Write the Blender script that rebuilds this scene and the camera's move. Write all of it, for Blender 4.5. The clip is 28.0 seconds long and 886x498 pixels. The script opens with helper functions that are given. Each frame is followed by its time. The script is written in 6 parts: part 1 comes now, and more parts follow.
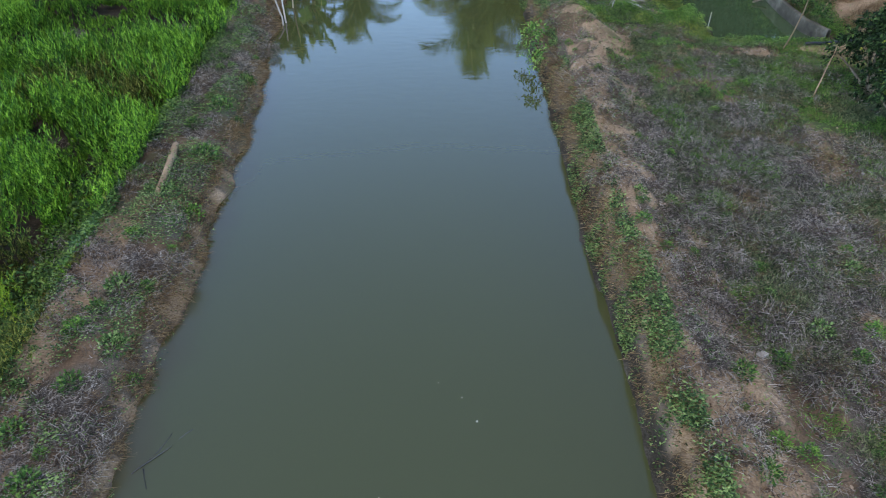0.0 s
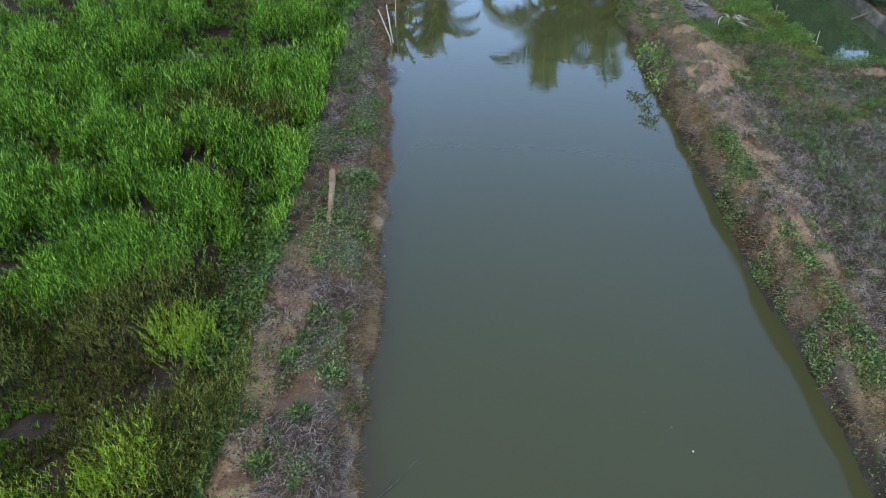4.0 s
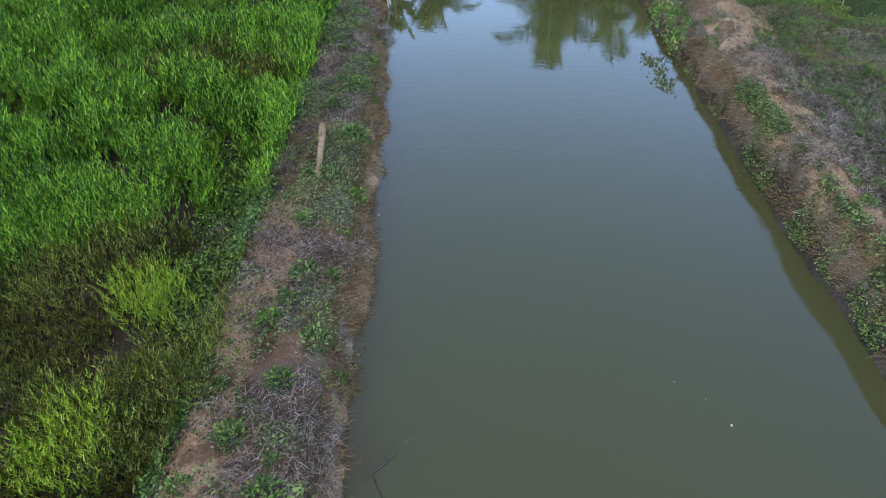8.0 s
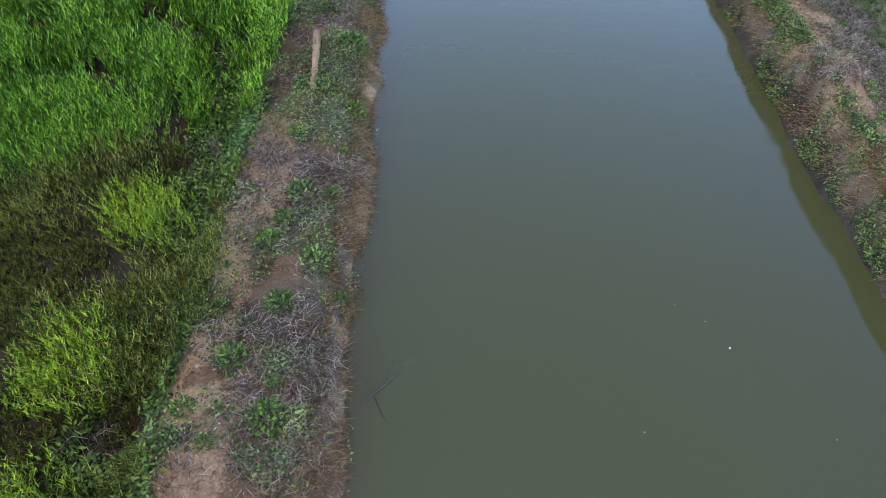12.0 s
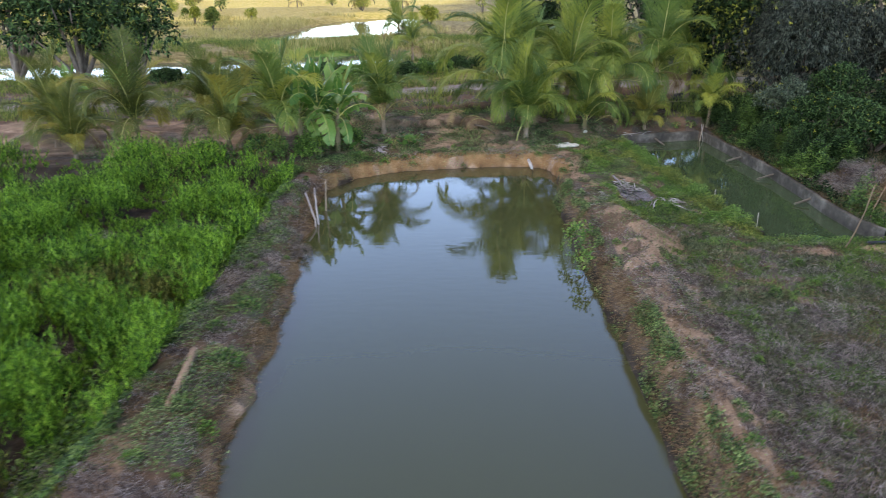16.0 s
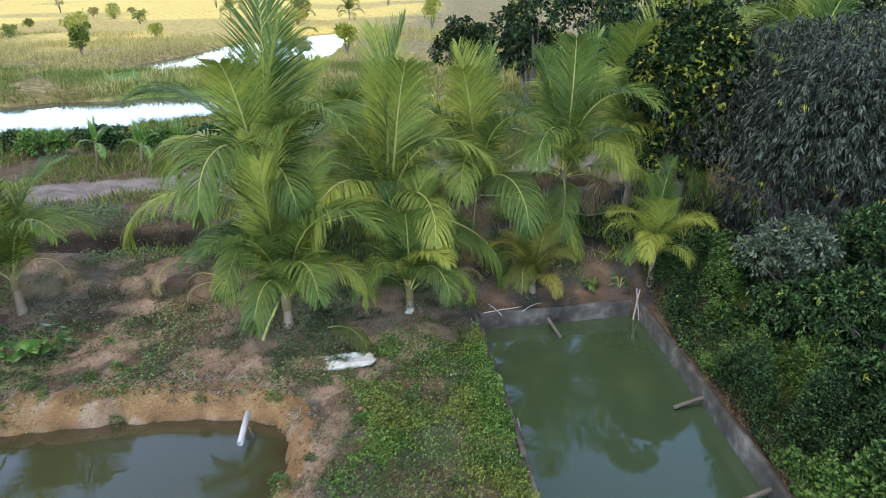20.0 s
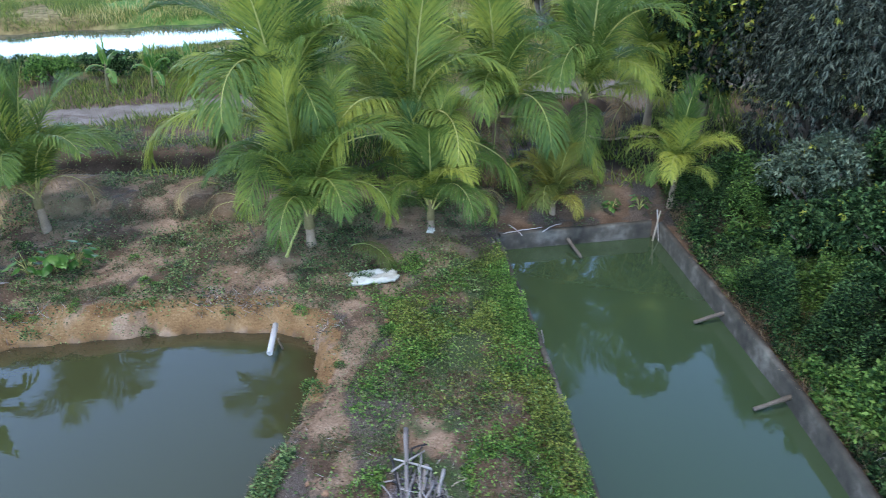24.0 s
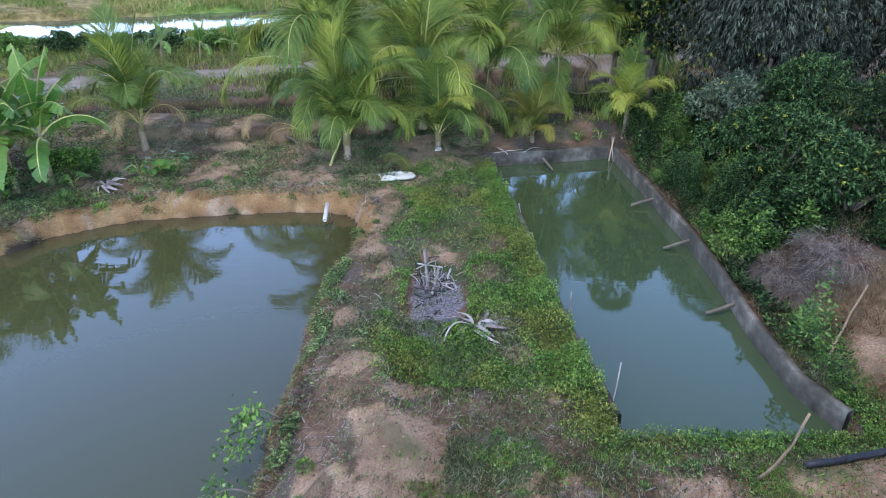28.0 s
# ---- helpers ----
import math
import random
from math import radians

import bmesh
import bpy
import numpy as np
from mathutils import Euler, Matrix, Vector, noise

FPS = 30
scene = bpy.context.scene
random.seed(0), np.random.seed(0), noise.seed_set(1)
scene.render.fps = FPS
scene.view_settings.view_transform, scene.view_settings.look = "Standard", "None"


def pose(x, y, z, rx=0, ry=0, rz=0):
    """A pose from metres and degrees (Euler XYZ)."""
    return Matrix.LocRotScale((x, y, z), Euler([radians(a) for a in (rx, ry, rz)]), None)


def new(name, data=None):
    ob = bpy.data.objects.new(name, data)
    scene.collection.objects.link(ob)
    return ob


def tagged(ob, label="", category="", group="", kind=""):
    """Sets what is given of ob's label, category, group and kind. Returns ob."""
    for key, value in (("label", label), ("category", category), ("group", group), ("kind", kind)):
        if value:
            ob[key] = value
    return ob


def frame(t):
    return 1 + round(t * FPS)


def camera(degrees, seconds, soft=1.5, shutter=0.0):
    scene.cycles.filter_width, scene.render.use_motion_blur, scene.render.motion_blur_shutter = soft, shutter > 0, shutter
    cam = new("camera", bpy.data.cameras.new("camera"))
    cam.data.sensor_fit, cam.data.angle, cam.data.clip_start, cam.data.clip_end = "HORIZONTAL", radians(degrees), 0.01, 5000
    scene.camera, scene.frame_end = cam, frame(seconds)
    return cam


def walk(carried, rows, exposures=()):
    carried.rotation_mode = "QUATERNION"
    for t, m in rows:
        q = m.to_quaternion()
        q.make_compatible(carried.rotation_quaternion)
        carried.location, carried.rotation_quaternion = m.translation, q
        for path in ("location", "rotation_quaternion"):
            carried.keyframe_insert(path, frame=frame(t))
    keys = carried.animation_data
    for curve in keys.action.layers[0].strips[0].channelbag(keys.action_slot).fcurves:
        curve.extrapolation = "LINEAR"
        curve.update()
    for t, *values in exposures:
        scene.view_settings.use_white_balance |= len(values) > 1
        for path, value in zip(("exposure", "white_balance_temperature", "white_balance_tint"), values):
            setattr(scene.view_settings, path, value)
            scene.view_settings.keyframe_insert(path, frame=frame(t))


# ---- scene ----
cam = camera(67.2, 28.0, soft=0.9, shutter=0.5)
METRES, EYE, TILT, LEAN, TURN = 52.0, 11.6, -40.25, 0.0, 0.0
ROWS = [
    (0.0, 0.0, 0.0, 0.0, 0.0, 0.0, -0.0),
    (0.5, -0.0148, -0.0, 0.0011, 0.12, -0.03, 0.04),
    (1.0, -0.0461, -0.0002, 0.0023, 0.25, -0.03, 0.09),
    (1.5, -0.0794, -0.0012, 0.0036, 0.57, -0.08, 0.12),
    (2.0, -0.0937, -0.002, 0.0042, 0.83, -0.08, 0.17),
    (2.5, -0.0923, -0.0019, 0.0049, 0.86, -0.07, 0.16),
    (3.0, -0.0896, -0.0015, 0.0055, 0.94, -0.04, 0.15),
    (3.5, -0.0852, -0.0025, 0.0076, 0.79, -0.08, 0.15),
    (5.5, -0.0855, -0.0291, 0.0361, 0.59, 0.31, -0.02),
    (6.0, -0.087, -0.0102, 0.0151, 0.59, 0.29, -0.05),
    (6.5, -0.0878, 0.0097, -0.0056, 0.61, 0.25, -0.06),
    (7.0, -0.0875, 0.0202, -0.0108, 0.62, 0.03, -0.09),
    (7.5, -0.0869, 0.0252, -0.0075, 0.57, 0.07, -0.09),
    (8.0, -0.0865, 0.0271, -0.0064, 0.58, 0.08, -0.1),
    (8.5, -0.0862, 0.0319, -0.001, 0.57, 0.09, -0.11),
    (9.0, -0.0864, 0.0333, -0.0018, 0.44, -4.79, -0.12),
    (9.5, -0.0864, 0.0333, 0.0002, 0.45, -11.75, -0.25),
    (10.0, -0.0866, 0.033, -0.0002, 0.47, -11.82, -0.27),
    (10.5, -0.0865, 0.0327, 0.0, 0.48, -11.46, -0.29),
    (11.0, -0.0868, 0.0328, -0.0, 0.49, -9.82, -0.3),
    (11.5, -0.087, 0.0328, -0.0003, 0.49, -8.35, -0.31),
    (12.0, -0.0873, 0.0332, 0.0002, 0.49, -8.25, -0.32),
    (12.5, -0.0879, 0.0342, 0.001, 0.51, -8.21, -0.31),
    (13.0, -0.0881, 0.0348, 0.0025, 0.53, -4.49, -0.31),
    (13.5, -0.088, 0.0342, 0.0024, 0.54, 5.37, -0.35),
    (15.5, -0.0562, 0.0358, 0.0006, 0.93, 17.22, -0.25),
    (16.0, -0.0213, 0.0462, 0.0089, 0.93, 17.26, -0.19),
    (16.5, 0.0117, 0.0669, 0.0268, 0.93, 17.32, -0.15),
    (17.0, 0.0389, 0.098, 0.054, 0.92, 17.36, -0.15),
    (17.5, 0.0615, 0.138, 0.0896, 0.93, 17.38, -0.16),
    (18.0, 0.081, 0.1849, 0.131, 0.92, 17.41, -0.16),
    (18.5, 0.0978, 0.2371, 0.177, 0.9, 17.41, -0.15),
    (19.0, 0.1174, 0.2902, 0.2258, 0.99, 17.44, -0.11),
    (19.5, 0.1433, 0.3321, 0.2652, 0.85, 17.47, -0.07),
    (20.0, 0.1593, 0.3581, 0.2883, 0.72, 17.51, -0.09),
    (20.5, 0.165, 0.3639, 0.2933, 0.64, 17.55, -0.07),
    (22.5, 0.1326, 0.3631, 0.2775, 0.7, 16.37, -0.19),
    (23.0, 0.1327, 0.3626, 0.2793, 0.73, 12.29, -0.29),
    (23.5, 0.133, 0.3626, 0.2791, 0.83, 12.3, -0.32),
    (24.0, 0.1495, 0.3607, 0.276, 1.1, 12.37, -0.37),
    (24.5, 0.1639, 0.3587, 0.2747, 1.0, 12.37, -0.31),
    (25.0, 0.1588, 0.3571, 0.2735, 1.08, 12.37, -0.29),
    (25.5, 0.1555, 0.3551, 0.272, 1.03, 12.4, -0.29),
    (26.0, 0.1536, 0.344, 0.2621, 0.94, 12.45, -0.3),
    (26.5, 0.1528, 0.3237, 0.2437, 0.87, 12.52, -0.32),
    (27.0, 0.1525, 0.2924, 0.2144, 0.8, 12.62, -0.35),
    (27.5, 0.1511, 0.2644, 0.1896, 0.8, 12.69, -0.34),
    (28.0, 0.1474, 0.2503, 0.1779, 0.94, 12.68, -0.45),
]
walk(cam, [(t, pose(0, 0, EYE, TILT, LEAN, TURN) @ pose(METRES * x, METRES * y, METRES * z, 90 + pitch, roll, yaw)) for t, x, y, z, yaw, pitch, roll in ROWS],
     exposures=[(0.0, -0.02, 6000, 8), (3.5, 0.02, 6100, 10), (5.5, 0.08, 6200, 12), (8.0, 0.1, 6150, 13), (9.0, 0.05, 6150, 13), (10.0, 0.15, 6250, 14), (13.5, 0.2, 6150, 13), (15.5, -0.02, 6350, 20), (18.5, 0.04, 6350, 20), (20.5, 0.27, 6000, 14), (23.0, 0.28, 5600, 12), (25.0, 0.36, 5550, 14), (28.0, 0.38, 5650, 18)])

# ---------------------------------------------------------------- light
SUN_AZ, SUN_EL = 215.0, 72.0
world = bpy.data.worlds.new("sky")
scene.world = world
world.use_nodes = True
wn = world.node_tree
sky = wn.nodes.new("ShaderNodeTexSky")
sky.sky_type, sky.sun_disc = "NISHITA", False
sky.sun_elevation, sky.sun_rotation = radians(SUN_EL), radians(SUN_AZ)
sky.air_density, sky.dust_density, sky.ozone_density = 1.2, 1.5, 1.5
# humid haze: the sky brightens smoothly towards the whole horizon
way_up, split = wn.nodes.new("ShaderNodeTexCoord"), wn.nodes.new("ShaderNodeSeparateXYZ")
wn.links.new(way_up.outputs["Generated"], split.inputs[0])
inv, power, gain = (wn.nodes.new("ShaderNodeMath") for _ in range(3))
inv.operation, power.operation, gain.operation = "SUBTRACT", "POWER", "MULTIPLY_ADD"
inv.use_clamp = True
inv.inputs[0].default_value, power.inputs[1].default_value = 1.0, 2.15
gain.inputs[1].default_value, gain.inputs[2].default_value = 10.5, 0.7
wn.links.new(split.outputs["Z"], inv.inputs[1])
wn.links.new(inv.outputs[0], power.inputs[0])
wn.links.new(power.outputs[0], gain.inputs[0])
haze = wn.nodes.new("ShaderNodeVectorMath")
haze.operation = "SCALE"
wn.links.new(sky.outputs["Color"], haze.inputs[0])
wn.links.new(gain.outputs[0], haze.inputs["Scale"])
wn.links.new(haze.outputs[0], wn.nodes["Background"].inputs["Color"])
wn.nodes["Background"].inputs["Strength"].default_value = 0.128
sun = new("sun", bpy.data.lights.new("sun", "SUN"))
sun.data.energy, sun.data.angle, sun.data.color = 1.6, radians(14.0), (1.0, 0.90, 0.74)
sa, se = radians(SUN_AZ), radians(SUN_EL)
SUN_DIR = Vector((math.sin(sa) * math.cos(se), math.cos(sa) * math.cos(se), math.sin(se)))
sun.matrix_world = SUN_DIR.to_track_quat("Z", "Y").to_matrix().to_4x4()

# ---------------------------------------------------------------- numbers and meshes
RNG = np.random.default_rng(7)


def vnoise(x, y, seed=0):
    x, y = np.asarray(x, float), np.asarray(y, float)
    xi, yi = np.floor(x).astype(np.int64), np.floor(y).astype(np.int64)
    u, v = x - xi, y - yi
    u, v = u * u * (3 - 2 * u), v * v * (3 - 2 * v)

    def hashed(a, b):
        n = (a * 374761393 + b * 668265263 + seed * 1442695041) & 0x7FFFFFFF
        n = ((n ^ (n >> 13)) * 1274126177) & 0x7FFFFFFF
        return ((n ^ (n >> 16)) & 0xFFFF) / 65535.0

    a, b, c, d = hashed(xi, yi), hashed(xi + 1, yi), hashed(xi, yi + 1), hashed(xi + 1, yi + 1)
    return (a * (1 - u) + b * u) * (1 - v) + (c * (1 - u) + d * u) * v


def fbm(x, y, octaves=4, seed=0):
    total, amp, norm = 0.0, 1.0, 0.0
    for o in range(octaves):
        total = total + amp * vnoise(np.asarray(x) * 2**o, np.asarray(y) * 2**o, seed + o * 17)
        norm, amp = norm + amp, amp * 0.5
    return total / norm


def step(a, b, x):
    t = np.clip((np.asarray(x, float) - a) / (b - a), 0, 1)
    return t * t * (3 - 2 * t)


def outline_gap(x, y, poly):
    """Signed distance to a closed outline, negative inside."""
    p = np.array(poly, float)
    best, inside = np.full(np.shape(x), 1e9), np.zeros(np.shape(x), bool)
    for (ax, ay), (bx, by) in zip(p, np.roll(p, -1, 0)):
        ex, ey = bx - ax, by - ay
        t = np.clip(((x - ax) * ex + (y - ay) * ey) / (ex * ex + ey * ey), 0, 1)
        best = np.minimum(best, (x - ax - t * ex) ** 2 + (y - ay - t * ey) ** 2)
        cross = ((ay > y) != (by > y)) & (x < ex * (y - ay) / (ey if ey else 1e-9) + ax)
        inside ^= cross
    return np.where(inside, -1, 1) * np.sqrt(best)


def line_gap(x, y, pts):
    """Distance to an open line of points."""
    best = np.full(np.shape(x), 1e9)
    for (ax, ay), (bx, by) in zip(pts[:-1], pts[1:]):
        ex, ey = bx - ax, by - ay
        t = np.clip(((x - ax) * ex + (y - ay) * ey) / (ex * ex + ey * ey), 0, 1)
        best = np.minimum(best, (x - ax - t * ex) ** 2 + (y - ay - t * ey) ** 2)
    return np.sqrt(best)


def mesh_from(name, verts, faces, material=None, smooth=False):
    """A mesh from an array of places and one of faces with equally many corners, or a list of such arrays."""
    groups = faces if isinstance(faces, list) else [faces]
    me = bpy.data.meshes.new(name)
    verts = np.asarray(verts, np.float32)
    me.vertices.add(len(verts))
    me.vertices.foreach_set("co", verts.ravel())
    loops = np.concatenate([np.asarray(g, np.int32).ravel() for g in groups])
    sizes = np.concatenate([np.full(len(g), np.shape(g)[1], np.int32) for g in groups])
    me.loops.add(len(loops))
    me.loops.foreach_set("vertex_index", loops)
    me.polygons.add(len(sizes))
    me.polygons.foreach_set("loop_start", np.concatenate([[0], np.cumsum(sizes)[:-1]]).astype(np.int32))
    me.polygons.foreach_set("loop_total", sizes)
    if smooth:
        me.polygons.foreach_set("use_smooth", np.ones(len(sizes), bool))
    me.update(calc_edges=True)
    if material:
        me.materials.append(material)
    return me


def under(ob, parent):
    ob.parent = parent
    return ob


def part(name, bm, material, parent, label=""):
    me = bpy.data.meshes.new(name)
    bm.to_mesh(me)
    bm.free()
    me.materials.append(material)
    ob = new(name, me)
    ob.parent = parent
    return tagged(ob, label)


def tube(points, radii, sides=8, cap=True):
    """Places and faces of a bent, tapering rod."""
    pts = np.array(points, float)
    tang = np.gradient(pts, axis=0)
    tang /= np.linalg.norm(tang, axis=1)[:, None] + 1e-9
    ref = np.where(np.abs(tang[:, 2:3]) > 0.9, [[1.0, 0, 0]], [[0, 0, 1.0]])
    a = np.cross(tang, ref)
    a /= np.linalg.norm(a, axis=1)[:, None] + 1e-9
    b = np.cross(tang, a)
    ang = np.arange(sides) / sides * 2 * np.pi
    ring = a[:, None] * np.cos(ang)[None, :, None] + b[:, None] * np.sin(ang)[None, :, None]
    v = (pts[:, None] + ring * np.asarray(radii, float)[:, None, None]).reshape(-1, 3)
    n = len(pts)
    i, j = np.meshgrid(np.arange(n - 1), np.arange(sides), indexing="ij")
    k = (j + 1) % sides
    f = np.stack([i * sides + j, i * sides + k, (i + 1) * sides + k, (i + 1) * sides + j], -1).reshape(-1, 4)
    if cap:
        v = np.vstack([v, pts[:1], pts[-1:]])
        s = np.arange(sides)
        c0, c1 = n * sides, n * sides + 1
        caps = np.concatenate([np.stack([np.full(sides, c0), (s + 1) % sides, s], -1),
                               np.stack([np.full(sides, c1), (n - 1) * sides + s, (n - 1) * sides + (s + 1) % sides], -1)])
        return v, [f, caps]
    return v, [f]


def join(pieces):
    """One set of places and faces out of several."""
    verts, faces, base = [], {}, 0
    for v, groups in pieces:
        for g in groups if isinstance(groups, list) else [groups]:
            g = np.asarray(g)
            if len(g):
                faces.setdefault(g.shape[1], []).append(g + base)
        verts.append(v)
        base += len(v)
    return np.vstack(verts), [np.vstack(g) for g in faces.values()]


def rod(name, points, radii, material, parent=None, sides=8, label=""):
    v, f = tube(points, radii, sides)
    ob = new(name, mesh_from(name, v, f, material, True))
    ob.parent = parent
    return tagged(ob, label)


def unit(v):
    return v / (np.linalg.norm(v, axis=-1, keepdims=True) + 1e-9)


def leaf_quads(places, along, length, width, up=None, fold=0.0):
    """Pointed leaves, one four-cornered face each."""
    n = len(places)
    along = unit(along)
    length, width = np.broadcast_to(length, n)[:, None], np.broadcast_to(width, n)[:, None]
    if up is None:
        up = unit(RNG.normal(size=(n, 3)) * 0.5 + [0, 0, 1.0])
    side = unit(np.cross(along, up))
    mid = places + along * length * 0.45
    v = np.stack([places, mid + side * width * 0.5, places + along * length + [0, 0, -1] * length * fold, mid - side * width * 0.5], 1)
    return v.reshape(-1, 3), np.arange(4 * n).reshape(-1, 4)


def blade_tris(places, along, length, width):
    """Grass blades, one three-cornered face each."""
    n = len(places)
    along = unit(along)
    length, width = np.broadcast_to(length, n)[:, None], np.broadcast_to(width, n)[:, None]
    side = unit(np.cross(along, RNG.normal(size=(n, 3))))
    v = np.stack([places - side * width / 2, places + side * width / 2, places + along * length], 1)
    return v.reshape(-1, 3), np.arange(3 * n).reshape(-1, 3)


def stuff(name, v, f, material, label, category):
    return tagged(new(name, mesh_from(name, v, f, material)), label, category, kind="stuff")


# ---------------------------------------------------------------- materials
def make_material(name, ramp, scale=3.0, fine=40.0, rough=0.8, bump=0.2, bump_scale=60.0, metal=0.0, through_light=0.0, island=0.0, random_each=0.0,
                  hue_spread=0.0, distort=0.0, stretch=(1, 1, 1), gloss=0.3):
    """Two scales of noise through a colour ramp, with relief. island: how far each loose piece of the mesh varies."""
    m = bpy.data.materials.new(name)
    m.use_nodes = True
    t = m.node_tree
    n, link = t.nodes, t.links.new
    p = n["Principled BSDF"]
    geo = n.new("ShaderNodeNewGeometry")
    place = n.new("ShaderNodeMapping")
    place.inputs["Scale"].default_value = stretch
    link(geo.outputs["Position"], place.inputs["Vector"])
    big, small = n.new("ShaderNodeTexNoise"), n.new("ShaderNodeTexNoise")
    big.inputs["Scale"].default_value, small.inputs["Scale"].default_value = scale, fine
    big.inputs["Detail"].default_value, small.inputs["Detail"].default_value = 5, 4
    big.inputs["Distortion"].default_value = distort
    link(place.outputs[0], big.inputs["Vector"])
    link(place.outputs[0], small.inputs["Vector"])
    mix = n.new("ShaderNodeMix")
    mix.inputs["Factor"].default_value = 0.42
    link(big.outputs["Fac"], mix.inputs[2])
    link(small.outputs["Fac"], mix.inputs[3])
    value = mix.outputs[0]
    for amount, source in ((island, geo.outputs["Random Per Island"]), (random_each, None)):
        if amount:
            if source is None:
                source = n.new("ShaderNodeObjectInfo").outputs["Random"]
            more = n.new("ShaderNodeMix")
            more.inputs["Factor"].default_value = amount
            link(value, more.inputs[2])
            link(source, more.inputs[3])
            value = more.outputs[0]
    cr = n.new("ShaderNodeValToRGB")
    e = cr.color_ramp.elements
    while len(e) < len(ramp):
        e.new(0.5)
    lo, hi = (0.28, 0.72) if not island else (0.30, 0.70)
    for i, c in enumerate(ramp):
        e[i].position = lo + (hi - lo) * i / max(1, len(ramp) - 1)
        e[i].color = c if len(c) == 4 else (*c, 1)
    link(value, cr.inputs["Fac"])
    link(cr.outputs["Color"], p.inputs["Base Color"])
    p.inputs["Roughness"].default_value, p.inputs["Metallic"].default_value = rough, metal
    p.inputs["Specular IOR Level"].default_value = gloss
    if bump:
        b, bn = n.new("ShaderNodeBump"), n.new("ShaderNodeTexNoise")
        bn.inputs["Scale"].default_value, bn.inputs["Detail"].default_value = bump_scale, 5
        b.inputs["Strength"].default_value, b.inputs["Distance"].default_value = bump, 0.02
        link(place.outputs[0], bn.inputs["Vector"])
        link(bn.outputs["Fac"], b.inputs["Height"])
        link(b.outputs["Normal"], p.inputs["Normal"])
    if through_light:
        tr, ms = n.new("ShaderNodeBsdfTranslucent"), n.new("ShaderNodeMixShader")
        link(cr.outputs["Color"], tr.inputs["Color"])
        ms.inputs[0].default_value = through_light
        link(p.outputs[0], ms.inputs[1])
        link(tr.outputs[0], ms.inputs[2])
        link(ms.outputs[0], n["Material Output"].inputs["Surface"])
    return m


def water_material(name, deep, shallow, ripple=0.05, ripple_scale=1.6):
    m = bpy.data.materials.new(name)
    m.use_nodes = True
    t = m.node_tree
    n, link = t.nodes, t.links.new
    p = n["Principled BSDF"]
    geo = n.new("ShaderNodeNewGeometry")
    noise_a = n.new("ShaderNodeTexNoise")
    noise_a.inputs["Scale"].default_value, noise_a.inputs["Detail"].default_value = 0.12, 3
    link(geo.outputs["Position"], noise_a.inputs["Vector"])
    mix = n.new("ShaderNodeMix")
    mix.data_type = "RGBA"
    mix.inputs[6].default_value, mix.inputs[7].default_value = (*deep, 1), (*shallow, 1)
    link(noise_a.outputs["Fac"], mix.inputs["Factor"])
    edge, brown = n.new("ShaderNodeAttribute"), n.new("ShaderNodeMix")
    edge.attribute_name = "shallow"
    brown.data_type = "RGBA"
    link(edge.outputs["Fac"], brown.inputs["Factor"])
    link(mix.outputs[2], brown.inputs[6])
    brown.inputs[7].default_value = (0.056, 0.044, 0.021, 1)
    link(brown.outputs[2], p.inputs["Base Color"])
    p.inputs["Roughness"].default_value, p.inputs["IOR"].default_value = 0.03, 1.8
    bn, b = n.new("ShaderNodeTexNoise"), n.new("ShaderNodeBump")
    place = n.new("ShaderNodeMapping")
    place.inputs["Scale"].default_value = (1.0, 2.2, 1.0)
    link(geo.outputs["Position"], place.inputs["Vector"])
    link(place.outputs[0], bn.inputs["Vector"])
    bn.inputs["Scale"].default_value, bn.inputs["Detail"].default_value = ripple_scale, 3
    b.inputs["Strength"].default_value, b.inputs["Distance"].default_value = ripple, 0.05
    link(bn.outputs["Fac"], b.inputs["Height"])
    link(b.outputs["Normal"], p.inputs["Normal"])
    return m


MAT_WATER = water_material("pond_water", (0.056, 0.059, 0.022), (0.064, 0.067, 0.027))
MAT_TANK_WATER = water_material("tank_water", (0.046, 0.070, 0.030), (0.054, 0.080, 0.035), 0.03)
MAT_FAR_WATER = water_material("far_water", (0.07, 0.08, 0.06), (0.09, 0.10, 0.07), 0.06, 0.8)
MAT_WEED = make_material("weed_leaf", [(0.012, 0.042, 0.003), (0.07, 0.182, 0.01), (0.29, 0.48, 0.033)], 0.7, 2.6, 0.6, 0, through_light=0.12, island=0.5)
MAT_WEED_OLIVE = make_material("weed_leaf_olive", [(0.014, 0.026, 0.004), (0.074, 0.104, 0.014), (0.29, 0.27, 0.05)], 0.7, 3.0, 0.7, 0, through_light=0.15, island=0.5)
MAT_YELLOW_LEAF = make_material("yellow_green_leaf", [(0.09, 0.17, 0.010), (0.20, 0.32, 0.02), (0.42, 0.48, 0.035)], 0.8, 8, 0.6, 0, through_light=0.2, island=0.4)
MAT_COVER = make_material("creeper_leaf", [(0.012, 0.03, 0.006), (0.06, 0.11, 0.025), (0.26, 0.34, 0.105)], 1.6, 6, 0.6, 0, through_light=0.12, island=0.42)
MAT_BANK_LEAF = make_material("rank_leaf", [(0.013, 0.034, 0.006), (0.05, 0.11, 0.016), (0.18, 0.27, 0.052)], 1.4, 5, 0.55, 0, through_light=0.1, island=0.42)
MAT_STRAW = make_material("dry_stalk", [(0.028, 0.021, 0.018), (0.115, 0.092, 0.08), (0.51, 0.435, 0.38)], 1.3, 6, 0.8, 0, through_light=0.1, island=0.42)
